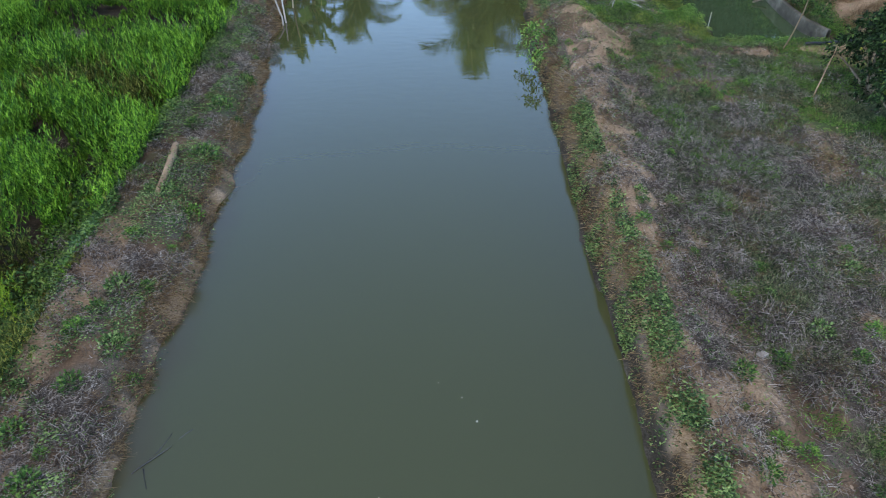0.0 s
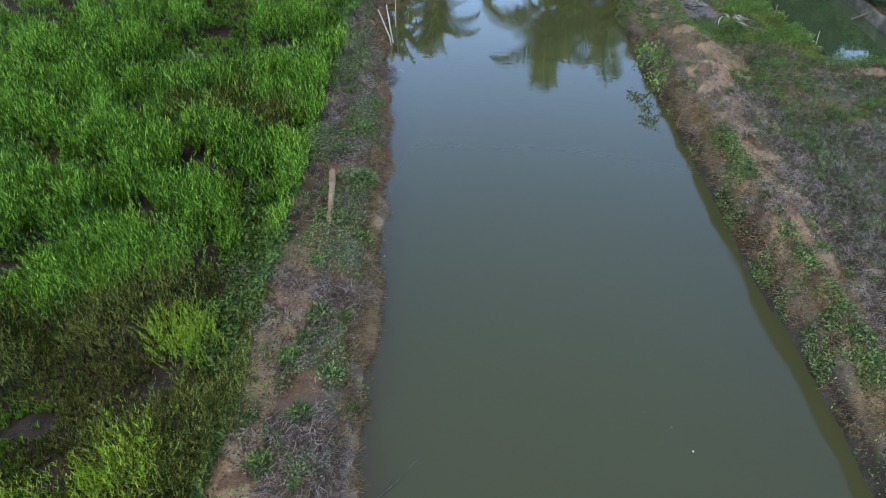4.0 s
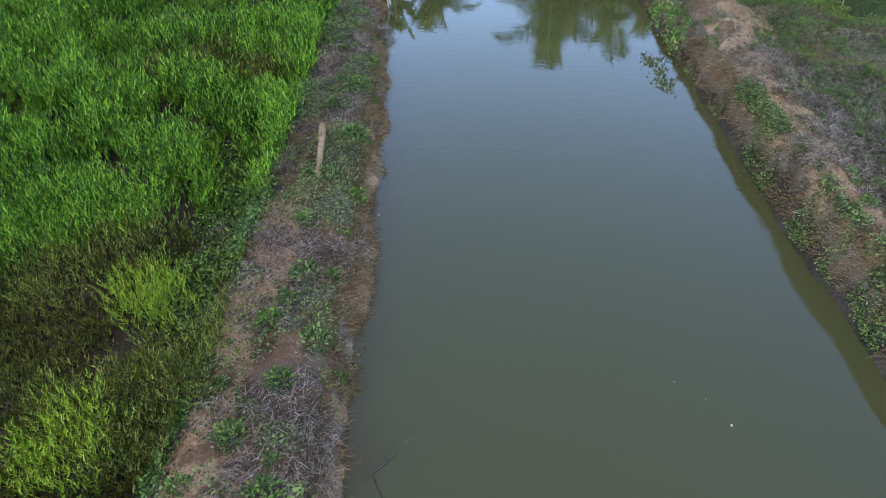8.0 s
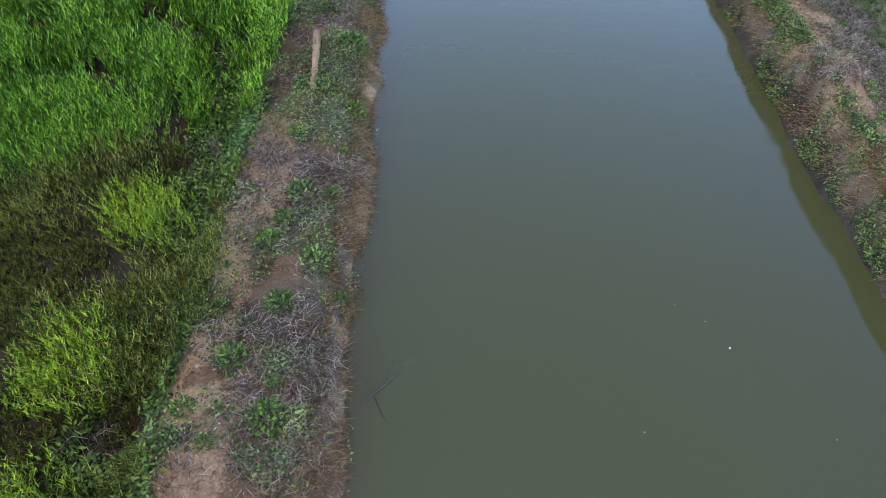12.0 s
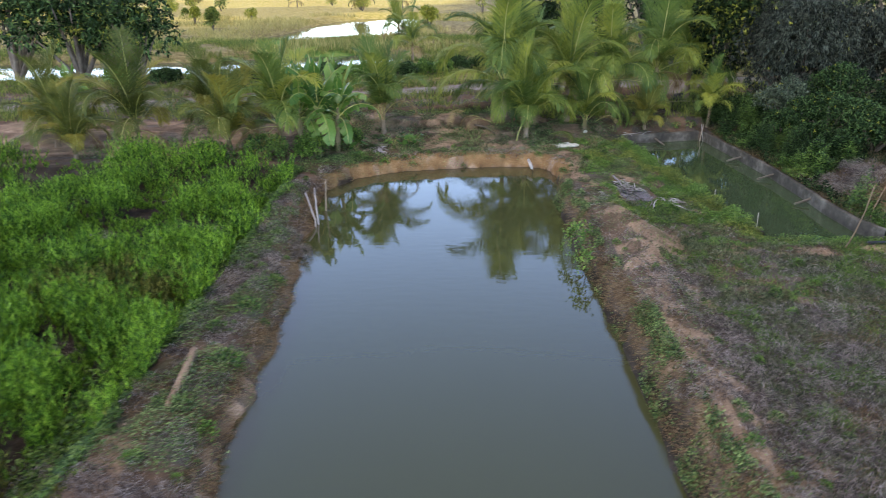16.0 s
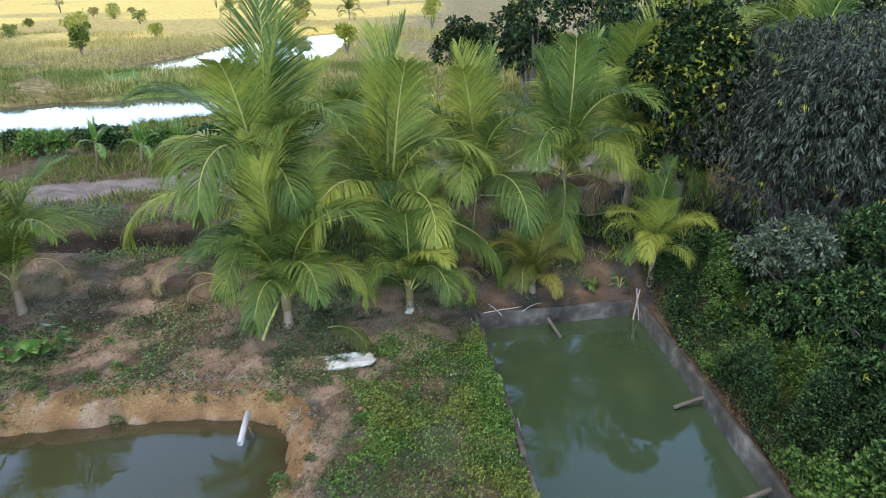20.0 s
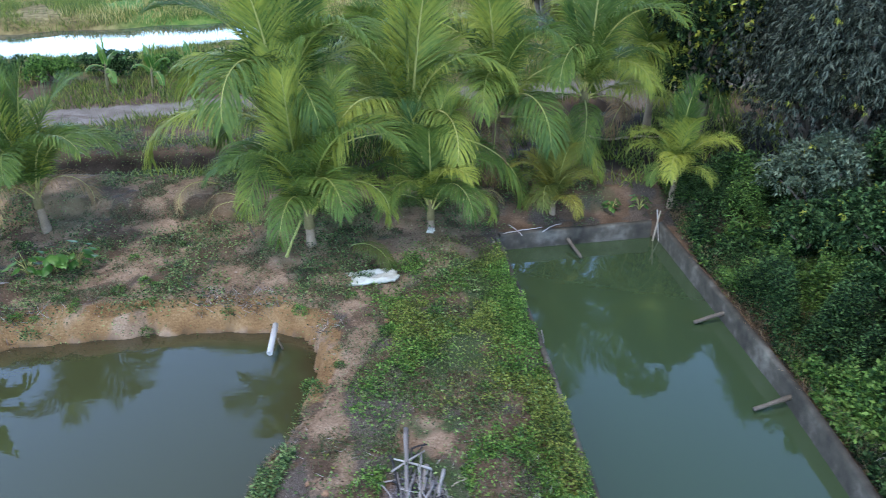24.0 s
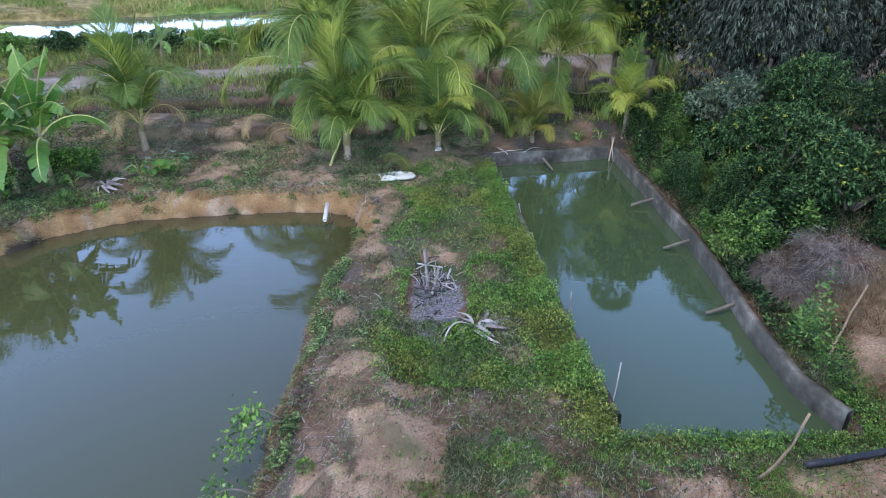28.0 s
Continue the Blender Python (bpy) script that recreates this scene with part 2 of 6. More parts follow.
MAT_BROWN_GRASS = make_material("brown_grass", [(0.07, 0.042, 0.018), (0.175, 0.11, 0.052), (0.36, 0.25, 0.135)], 1.3, 6, 0.8, 0, through_light=0.1, island=0.42)
MAT_TURF = make_material("turf_blade", [(0.021, 0.042, 0.013), (0.078, 0.105, 0.037), (0.26, 0.265, 0.135)], 1.2, 5, 0.7, 0, through_light=0.2, island=0.5)
MAT_LUSH = make_material("lush_grass_blade", [(0.024, 0.06, 0.009), (0.082, 0.17, 0.022), (0.24, 0.36, 0.065)], 1.4, 5.5, 0.6, 0, through_light=0.18, island=0.42)
MAT_YELLOW_GRASS = make_material("yellowish_grass", [(0.04, 0.07, 0.011), (0.13, 0.172, 0.027), (0.32, 0.345, 0.065)], 1.4, 5.5, 0.65, 0, through_light=0.18, island=0.42)
MAT_FROND = make_material("palm_leaflet", [(0.045, 0.09, 0.020), (0.135, 0.195, 0.036), (0.36, 0.37, 0.055)], 0.5, 6, 0.5, 0, through_light=0.25, random_each=0.30, island=0.15, gloss=0.22)
# Partly leaf tone; low sun on the left palms is painted in as yellow.
MAT_FROND_YELLOW = make_material("yellow_palm_leaflet", [(0.06, 0.085, 0.017), (0.145, 0.162, 0.03), (0.33, 0.285, 0.045)], 0.6, 6, 0.5, 0, through_light=0.3, random_each=0.4, gloss=0.25)
MAT_FROND_DEAD = make_material("withered_palm_leaflet", [(0.11, 0.065, 0.03), (0.24, 0.16, 0.075), (0.38, 0.28, 0.13)], 1.0, 10, 0.8, 0, random_each=0.3)
MAT_RACHIS = make_material("palm_midrib", [(0.22, 0.27, 0.06), (0.36, 0.36, 0.1), (0.5, 0.46, 0.16)], 1.5, 20, 0.5, 0.05, random_each=0.4)
MAT_SHEATH = make_material("palm_sheath", [(0.10, 0.085, 0.04), (0.19, 0.16, 0.07), (0.27, 0.22, 0.11)], 2.0, 25, 0.8, 0.5, 20)
MAT_PALM_TRUNK = make_material("palm_trunk", [(0.14, 0.10, 0.07), (0.24, 0.18, 0.12), (0.34, 0.26, 0.18)], 2.0, 25, 0.9, 0.6, 20)
MAT_BANANA = make_material("banana_leaf", [(0.035, 0.095, 0.012), (0.08, 0.18, 0.024), (0.18, 0.29, 0.05)], 0.9, 8, 0.4, 0.1, 20, through_light=0.35, random_each=0.4, gloss=0.5)
MAT_BANANA_STEM = make_material("banana_stem", [(0.12, 0.13, 0.05), (0.22, 0.18, 0.09), (0.32, 0.26, 0.16)], 2.0, 20, 0.7, 0.3, 20)
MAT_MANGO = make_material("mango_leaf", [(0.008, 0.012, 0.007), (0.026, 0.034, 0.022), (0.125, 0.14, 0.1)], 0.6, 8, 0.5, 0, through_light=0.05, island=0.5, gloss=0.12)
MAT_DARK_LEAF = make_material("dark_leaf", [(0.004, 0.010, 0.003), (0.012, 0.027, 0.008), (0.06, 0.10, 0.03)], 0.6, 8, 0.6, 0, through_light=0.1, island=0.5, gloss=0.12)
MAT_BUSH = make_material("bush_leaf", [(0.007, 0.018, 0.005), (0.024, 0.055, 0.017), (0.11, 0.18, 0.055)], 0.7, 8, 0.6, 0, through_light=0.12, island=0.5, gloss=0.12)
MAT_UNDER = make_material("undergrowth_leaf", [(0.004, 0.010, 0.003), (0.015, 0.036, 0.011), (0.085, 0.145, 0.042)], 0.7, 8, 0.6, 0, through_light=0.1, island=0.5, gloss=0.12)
MAT_PALE_BUSH = make_material("pale_bush_leaf", [(0.025, 0.04, 0.022), (0.075, 0.105, 0.06), (0.19, 0.23, 0.14)], 0.7, 8, 0.5, 0, through_light=0.2, island=0.5)
# Young shoots; the yellow also paints sunlight onto some crowns.
MAT_YOUNG_SUNLIT_LEAF = make_material("young_sunlit_leaf", [(0.16, 0.20, 0.025), (0.30, 0.31, 0.038), (0.46, 0.43, 0.06)], 0.9, 8, 0.5, 0, through_light=0.25, island=0.5)
MAT_BARK = make_material("bark", [(0.08, 0.06, 0.045), (0.15, 0.12, 0.09), (0.24, 0.20, 0.16)], 2.0, 30, 0.9, 0.6, 25)
MAT_LOG = make_material("brown_log", [(0.17, 0.105, 0.06), (0.30, 0.20, 0.125), (0.42, 0.31, 0.21)], 2.5, 30, 0.85, 0.5, 30)
MAT_WOOD = make_material("weathered_wood", [(0.20, 0.15, 0.10), (0.34, 0.27, 0.19), (0.46, 0.38, 0.28)], 3.0, 40, 0.85, 0.4, 40, random_each=0.35)
MAT_BLEACHED = make_material("bleached_wood", [(0.20, 0.17, 0.15), (0.33, 0.29, 0.26), (0.46, 0.42, 0.38)], 3.0, 40, 0.85, 0.4, 40, random_each=0.35)
MAT_CHAR = make_material("charred_wood", [(0.02, 0.02, 0.02), (0.05, 0.045, 0.045), (0.13, 0.12, 0.115)], 4.0, 40, 0.9, 0.5, 40, random_each=0.3)
MAT_CONCRETE = make_material("weathered_concrete", [(0.02, 0.018, 0.013), (0.075, 0.066, 0.05), (0.22, 0.2, 0.16)], 0.8, 3.5, 0.9, 0.5, 30, distort=0.6)
MAT_PVC = make_material("white_plastic_pipe", [(0.4, 0.36, 0.32), (0.53, 0.49, 0.45), (0.62, 0.59, 0.55)], 3.0, 30, 0.4, 0.05)
MAT_SACK = make_material("white_woven_sack", [(0.38, 0.35, 0.27), (0.55, 0.52, 0.42), (0.68, 0.65, 0.56)], 4.0, 60, 0.7, 0.5, 90)
MAT_BLACK_PIPE = make_material("black_plastic_pipe", [(0.012, 0.013, 0.016), (0.022, 0.023, 0.028), (0.04, 0.04, 0.045)], 4.0, 30, 0.45, 0.05)
MAT_HOSE = make_material("faded_hose", [(0.26, 0.20, 0.13), (0.36, 0.28, 0.19), (0.44, 0.36, 0.26)], 3.0, 30, 0.6, 0.05)
MAT_CLOD = make_material("red_earth_clod", [(0.19, 0.10, 0.055), (0.32, 0.18, 0.10), (0.44, 0.27, 0.16)], 3.0, 25, 0.95, 0.7, 40, random_each=0.3)
MAT_CRUMB = make_material("earth_crumb", [(0.07, 0.042, 0.026), (0.19, 0.122, 0.078), (0.36, 0.26, 0.18)], 1.5, 9, 0.95, 0, island=0.5)
MAT_STRAW_GOLD = make_material("golden_straw", [(0.22, 0.20, 0.06), (0.40, 0.33, 0.10), (0.55, 0.45, 0.17)], 0.15, 3, 0.8, 0, through_light=0.2, island=0.4)


def ground_material():
    """Earth, litter, moss, ash, muddy ground, painted shade, painted low sun and far fields, laid out by the weights of
    the ground's mesh.
    """
    m = bpy.data.materials.new("ground")
    m.use_nodes = True
    t = m.node_tree
    n, link = t.nodes, t.links.new
    p = n["Principled BSDF"]
    geo = n.new("ShaderNodeNewGeometry")

    def noise_of(scale, detail=6, rough=0.6):
        x = n.new("ShaderNodeTexNoise")
        x.inputs["Scale"].default_value, x.inputs["Detail"].default_value, x.inputs["Roughness"].default_value = scale, detail, rough
        link(geo.outputs["Position"], x.inputs["Vector"])
        return x.outputs["Fac"]

    def ramp_of(fac, cols):
        cr = n.new("ShaderNodeValToRGB")
        e = cr.color_ramp.elements
        while len(e) < len(cols):
            e.new(0.5)
        for i, c in enumerate(cols):
            e[i].position, e[i].color = 0.34 + 0.32 * i / (len(cols) - 1), (*c, 1)
        link(fac, cr.inputs["Fac"])
        return cr.outputs["Color"]

    grain, coarse, speck = noise_of(22), noise_of(1.3), noise_of(90, 3)
    mid = n.new("ShaderNodeMix")
    mid.inputs["Factor"].default_value = 0.5
    link(grain, mid.inputs[2])
    link(coarse, mid.inputs[3])
    colour = ramp_of(mid.outputs[0], [(0.062, 0.040, 0.025), (0.135, 0.088, 0.055), (0.25, 0.17, 0.112)])
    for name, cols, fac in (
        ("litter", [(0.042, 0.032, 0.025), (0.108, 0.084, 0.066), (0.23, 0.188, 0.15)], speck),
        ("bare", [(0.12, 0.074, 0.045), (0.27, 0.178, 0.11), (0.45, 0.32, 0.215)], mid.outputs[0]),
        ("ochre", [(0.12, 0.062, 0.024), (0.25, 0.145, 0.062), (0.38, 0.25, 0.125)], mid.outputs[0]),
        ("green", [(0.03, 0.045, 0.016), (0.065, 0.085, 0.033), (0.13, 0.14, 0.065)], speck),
        ("mud_and_shade", [(0.014, 0.011, 0.008), (0.036, 0.028, 0.020), (0.085, 0.068, 0.052)], mid.outputs[0]),
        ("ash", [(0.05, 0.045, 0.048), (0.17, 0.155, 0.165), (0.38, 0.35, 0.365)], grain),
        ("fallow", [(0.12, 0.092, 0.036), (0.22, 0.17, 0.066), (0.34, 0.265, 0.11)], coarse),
        # Dry far field; low sun is painted into its bright gold.
        ("low_sun_gold", [(0.42, 0.32, 0.06), (0.66, 0.47, 0.10), (0.74, 0.55, 0.20)], coarse),
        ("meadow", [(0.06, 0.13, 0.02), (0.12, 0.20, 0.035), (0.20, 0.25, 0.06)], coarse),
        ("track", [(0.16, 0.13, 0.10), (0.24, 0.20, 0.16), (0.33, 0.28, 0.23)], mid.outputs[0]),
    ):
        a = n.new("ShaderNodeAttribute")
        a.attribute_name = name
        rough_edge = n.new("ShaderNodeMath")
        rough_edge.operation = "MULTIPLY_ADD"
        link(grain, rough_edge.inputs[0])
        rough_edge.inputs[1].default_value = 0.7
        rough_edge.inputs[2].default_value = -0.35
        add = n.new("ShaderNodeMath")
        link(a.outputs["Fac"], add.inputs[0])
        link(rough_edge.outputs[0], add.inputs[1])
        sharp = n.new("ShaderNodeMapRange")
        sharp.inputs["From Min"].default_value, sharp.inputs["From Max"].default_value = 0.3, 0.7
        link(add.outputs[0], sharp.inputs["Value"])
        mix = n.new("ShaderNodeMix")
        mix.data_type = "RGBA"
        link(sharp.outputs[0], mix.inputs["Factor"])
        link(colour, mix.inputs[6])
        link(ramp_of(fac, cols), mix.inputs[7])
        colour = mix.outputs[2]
    link(colour, p.inputs["Base Color"])
    p.inputs["Roughness"].default_value, p.inputs["Specular IOR Level"].default_value = 0.95, 0.15
    b = n.new("ShaderNodeBump")
    b.inputs["Strength"].default_value, b.inputs["Distance"].default_value = 1.0, 0.06
    link(mid.outputs[0], b.inputs["Height"])
    link(b.outputs["Normal"], p.inputs["Normal"])
    return m


MAT_GROUND = ground_material()

# ---------------------------------------------------------------- plan of the ground
POND = [(-6.2, -14), (-6.2, 4.6), (-6.2, 8), (-6.35, 10.6), (-6.25, 13), (-6.3, 15.5), (-6.4, 18.2), (-6.5, 22), (-6.9, 25), (-7.2, 29), (-7.6, 31.5),
        (-7.6, 33.8), (-7.2, 35), (-6.2, 36.3), (-4.6, 37.3), (-2.6, 37.9), (0.5, 38.4), (2.9, 38.5), (4.0, 37.8), (4.3, 36.5), (4.1, 34.3), (3.75, 32.2),
        (3.9, 30), (3.9, 28), (3.8, 25.5), (3.9, 22), (4.0, 19), (4.0, 16.3), (4.0, 13.3), (4.2, 11), (4.2, 9), (4.2, 6), (4.2, -14)]
TANK = [(9.2, 43.0), (14.55, 44.0), (15.03, 38.85), (15.33, 35.4), (15.38, 32.8), (15.32, 30.2), (15.45, 28.1), (16.0, 26.7), (13.6, 26.65), (11.25, 26.7),
        (10.72, 30.2), (10.33, 33.7), (9.97, 37.2)]
TANK_WATER, TANK_TOP = 0.12, 0.68
FAR_POND_A = [(-60, 64), (-40, 66.5), (-27.5, 69), (-20.5, 70.2), (-16, 71.5), (-12.5, 74), (-7, 79.3), (-6.5, 88), (-14.6, 86.8), (-23.5, 83.5), (-31, 81), (-60, 79)]
FAR_POND_B = [(-32, 99.5), (-30, 110), (-27.5, 121), (-26.5, 134), (-22, 147), (-11, 155), (-8.3, 149), (-8, 122), (-7, 108), (-14, 103), (-22, 100.5)]
CREST = [(5.3, 28.3), (6.3, 25.2), (5.3, 22.7), (4.9, 19), (4.75, 15.2), (4.8, 11), (4.8, 5)]
ROAD = [(-120, 40), (-26, 51.5), (-13.5, 54.2), (-9, 55.4), (0, 58.6), (30, 62), (120, 70)]
DITCH = [(-16, 47.0), (-6, 48.2), (0, 49.4), (6, 53.0), (11, 55.0), (18, 58.5)]


def ground_at(x, y):
    """The height of the ground and the weights of its covers."""
    x, y = np.asarray(x, float), np.asarray(y, float)
    wob = (fbm(x * 0.9, y * 0.9, 3, 5) - 0.5) * 0.55 + (fbm(x * 3, y * 3, 2, 9) - 0.5) * 0.2
    dp = outline_gap(x, y, POND) + wob
    dt = outline_gap(x, y, TANK)
    lumps = (fbm(x * 0.7, y * 0.7, 4, 21) - 0.5) * 0.35 + (fbm(x * 3.2, y * 3.2, 3, 31) - 0.5) * 0.16
    z = 0.72 + lumps
    z = z - 0.62 * step(-8.9, -9.9, x) * step(36, 34, y)
    z = z + 0.42 * step(1.2, 0.1, line_gap(x, y, CREST) + 1.5 * wob)
    z = z + 0.35 * step(39.5, 44, y)
    z = z + 0.9 * step(1.8, 0.2, line_gap(x, y, [(-7, 45.2), (-2, 45.3), (3.5, 45.8)]) + wob)
    z = z - 1.1 * step(1.7, 0.6, line_gap(x, y, DITCH) + wob)
    z = z + 1.2 * step(16.5, 20.5, x) * step(22, 28, y) * step(46, 41, y)
    z = z + (fbm(x * 0.05, y * 0.05, 3, 77) - 0.5) * 1.6 * step(60, 100, y)
    z = z + 6 * step(150, 1500, np.hypot(x, y))
    # pond banks: steep, with a lip
    z = z + 0.22 * step(7.5, 5.5, x) * step(0, 4, x) * step(33, 28, y)
    steep = np.where((x > 0) | (y > 35), 0.84 * step(-0.05, 0.24, dp) + 0.16 * step(0.2, 0.9, dp), 0.5 * step(-0.08, 0.5, dp) + 0.5 * step(0.3, 1.1, dp))
    bank = -0.9 + 0.9 * step(-1.6, -0.05, dp) + steep
    z = np.where(dp < 1.1, np.minimum(z, -0.9 + (z + 0.9) * np.clip((bank + 0.9) / 1.9, 0, 1)), z)
    z = np.where(dt < 0.1, -0.8, z)
    z = np.where((dt < 0.8) & (dt >= 0.1), np.minimum(z, TANK_TOP - 0.10), z)
    z = z - 0.22 * step(1.6, 0.2, dt) * step(27.4, 26.6, y)
    z = np.where(dt >= 0.8, np.minimum(z, TANK_TOP - 0.10 + 0.9 * step(0.8, 3.2, dt)), z)
    for poly in (FAR_POND_A, FAR_POND_B):
        d = outline_gap(x, y, poly) + (fbm(x * 0.4, y * 0.4, 3, 41) - 0.5) * 1.6
        z = np.where(d < 3.0, 0.9 * step(-0.6, 0.9, d) + 0.0 + (z - 0.9) * step(1, 3, d) - 0.4 * step(0, -2, d), z)
    n1, n2, n3 = fbm(x * 0.55, y * 0.55, 4, 51), fbm(x * 1.7, y * 1.7, 3, 61), fbm(x * 0.25, y * 0.25, 3, 71)
    w = {}
    near = step(62, 52, y)
    face = step(0.75, 0.45, dp) * step(-0.3, 0.05, dp)
    w["litter"] = np.clip(face * step(36, 34, y) * 0.5 + step(0.42, 0.62, n2) * 0.8 + step(4.2, 5.5, x) * step(26, 22, y) * step(0.34, 0.5, n2 * 0.5 + n1 * 0.5) * 0.7, 0, 1) * near
    w["bare"] = np.clip(face * np.where(y > 35.5, 1.2, np.where(x < 0, 0.6 * step(0.42, 0.58, n2), 0.35 * step(0.5, 0.62, n2))) + step(0.7, 0.2, line_gap(x, y, CREST) + wob) * step(0.42, 0.54, n2 * 0.7 + n3 * 0.3)
                        + step(0.9, 0.4, np.abs(x + 8.75 + 0.25 * np.sin(y * 0.9)) + wob * 0.9) * step(33, 30, y) * step(17, 14.5, y + 8 * (n3 - 0.5)) * step(0.24, 0.40, n2)
                        + step(37.8, 39, y) * step(46.8, 45.5, y) * step(9.5, 8, x) * step(0.40, 0.55, n1 * 0.5 + n2 * 0.5)
                        + step(4.6, 4.9, x) * step(8.0, 5.4, x + 2.5 * wob) * step(27, 24, y) * step(0.45, 0.57, n2 * 0.7 + n3 * 0.3) * 0.95 + step(16.2, 16.9, x) * step(21, 19, x) * step(32.2, 30.6, y) * step(26, 28, y) * 0.65 + step(8, 10, x) * step(22, 18, y) * step(0.50, 0.62, n2 * 0.6 + n3 * 0.4) * 0.7
                        + step(16, 17, x) * step(27, 24, y) * step(14, 20, y) * 0.8 + step(14, 15, x) * step(26.5, 25, y) * step(22, 23.5, y) * 0.8
                        + step(0.55, 0.2, np.abs(x - 5.15 + 0.3 * np.sin(y * 1.3)) + wob) * step(31.5, 33, y) * step(40.5, 39, y) * step(0.34, 0.5, n2)
                        + step(1.2, 0.7, np.minimum.reduce([np.hypot((x - a) / c, (y - b) / d) for a, b, c, d in ((6.1, 27.4, 1.25, 0.6), (6.9, 25.3, 0.7, 1.5), (9.2, 28.7, 0.5, 0.5), (9.3, 27.3, 0.7, 0.55), (9.8, 24.8, 1.0, 0.7),
                                                                       (12.9, 24.7, 1.6, 0.8), (15.0, 24.7, 1.4, 0.9), (4.95, 30.2, 0.4, 0.6))]) + wob * 1.6) * step(0.36, 0.52, n2 * 0.7 + n1 * 0.3) + step(1.2, 0.8, np.hypot((x - 7.15) / 0.6, (y - 33.8) / 0.6)), 0, 1)
    w["ochre"] = np.clip(step(0.85, 0.5, dp) * step(-0.1, 0.02, dp) * step(33.5, 36, y) * step(0.26, 0.42, n2) * 1.3, 0, 1)
    w["green"] = np.clip(step(0.48, 0.66, n1) * 0.45 * (1 - 0.8 * step(3, 4.5, x) * step(8, 7, x) * step(26, 24, y)) + step(5.0, 7.5, x) * step(11.5, 10, x) * step(28, 31, y) * step(42, 40, y) * step(0.40, 0.58, n2 * 0.5 + n1 * 0.5) * 0.75
                         + step(7, 10, x) * step(27, 22, y) * step(0.38, 0.6, n3) * 0.3 + step(6, 7.5, x) * step(15.5, 13, x) * step(26.5, 25, y) * step(11, 15, y) * step(0.46, 0.60, n1 * 0.6 + n2 * 0.4) * 0.4
                         , 0, 1) * near * (1 - step(1.4, 0.9, dp) * step(35.5, 36.5, y))
    # Wet edges; under weeds and undergrowth this dark is shade painted into the ground.
    w["mud_and_shade"] = np.clip(step(0.2, 0.02, dp) * np.where(y > 36.0, 0.6 * step(0.1, 0.0, dp), 1.0) + step(1.9, 1.0, line_gap(x, y, DITCH) + wob) + step(0.0, -0.1, dt) + step(-9.3, -9.8, x) * step(38, 35, y)
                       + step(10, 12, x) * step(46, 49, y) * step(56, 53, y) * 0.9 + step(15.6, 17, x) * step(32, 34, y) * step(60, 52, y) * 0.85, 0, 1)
    w["ash"] = step(1.25, 0.8, np.hypot((x - 7.2) / 0.66, (y - 31.1) / 1.9) + wob * 1.2)
    field_rows = np.sin((x * 0.9 + y * 0.35) * 0.12) * 0.5 + 0.5
    w["fallow"] = step(58, 66, y) * np.clip(0.8 + 0.8 * step(0.35, 0.6, fbm(x * 0.06, y * 0.05, 4, 81)) + step(-6, 2, x), 0, 1)
    w["low_sun_gold"] = step(100, 160, y + 30 * (vnoise(x * 0.03, y * 0.02, 6) - 0.5)) * step(10, -25, x - 0.05 * y) * np.clip(0.5 + step(0.4, 0.6, fbm(x * 0.04, y * 0.03, 4, 83)) * 0.6, 0, 1)
    w["meadow"] = step(60, 66, y) * step(95, 75, y * 0.7 + 20 * vnoise(x * 0.05, y * 0.05, 5)) * step(0.40, 0.62, fbm(x * 0.02 + 9, y * 0.045, 3, 91) * 0.6 + field_rows * 0.35) * 0.95 * step(2, -6, x)
    w["track"] = step(1.9, 1.0, line_gap(x, y, ROAD) + wob * 0.5) * (0.5 + 0.5 * step(0.25, 0.5, np.abs(line_gap(x, y, ROAD))))
    return z, w


def rows_of(lo, a, b, hi, fine, growth):
    mid = np.arange(a, b + fine / 2, fine)
    out, s = [], fine
    v = b
    while v < hi:
        s *= growth
        v += s
        out.append(v)
    left, s, v = [], fine, a
    while v > lo:
        s *= growth
        v -= s
        left.append(v)
    return np.concatenate([left[::-1], mid, out])


GX, GY = rows_of(-2500, -12, 17.5, 2500, 0.165, 1.13), rows_of(-300, 3, 48, 3000, 0.17, 1.065)
XX, YY = np.meshgrid(GX, GY)
ZZ, WEIGHTS = ground_at(XX, YY)
nx, ny = len(GX), len(GY)
gi = np.arange(nx * ny).reshape(ny, nx)
quads = np.stack([gi[:-1, :-1], gi[:-1, 1:], gi[1:, 1:], gi[1:, :-1]], -1).reshape(-1, 4)
ground = tagged(new("ground", mesh_from("ground", np.stack([XX, YY, ZZ], -1).reshape(-1, 3), quads, MAT_GROUND, True)),
                "red-brown earth banks with dry litter and green patches", "ground", kind="structure")
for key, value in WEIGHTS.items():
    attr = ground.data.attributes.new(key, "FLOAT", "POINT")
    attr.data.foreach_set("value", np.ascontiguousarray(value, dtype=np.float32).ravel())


def grid_value(field, x, y):
    """A field of the ground's grid at any places, between its nodes."""
    x, y = np.atleast_1d(np.asarray(x, float)), np.atleast_1d(np.asarray(y, float))
    i, j = np.clip(np.searchsorted(GX, x) - 1, 0, nx - 2), np.clip(np.searchsorted(GY, y) - 1, 0, ny - 2)
    u, v = (x - GX[i]) / (GX[i + 1] - GX[i]), (y - GY[j]) / (GY[j + 1] - GY[j])
    return (field[j, i] * (1 - u) + field[j, i + 1] * u) * (1 - v) + (field[j + 1, i] * (1 - u) + field[j + 1, i + 1] * u) * v


POND_GAPS, TANK_GAPS = outline_gap(XX, YY, POND), outline_gap(XX, YY, TANK)


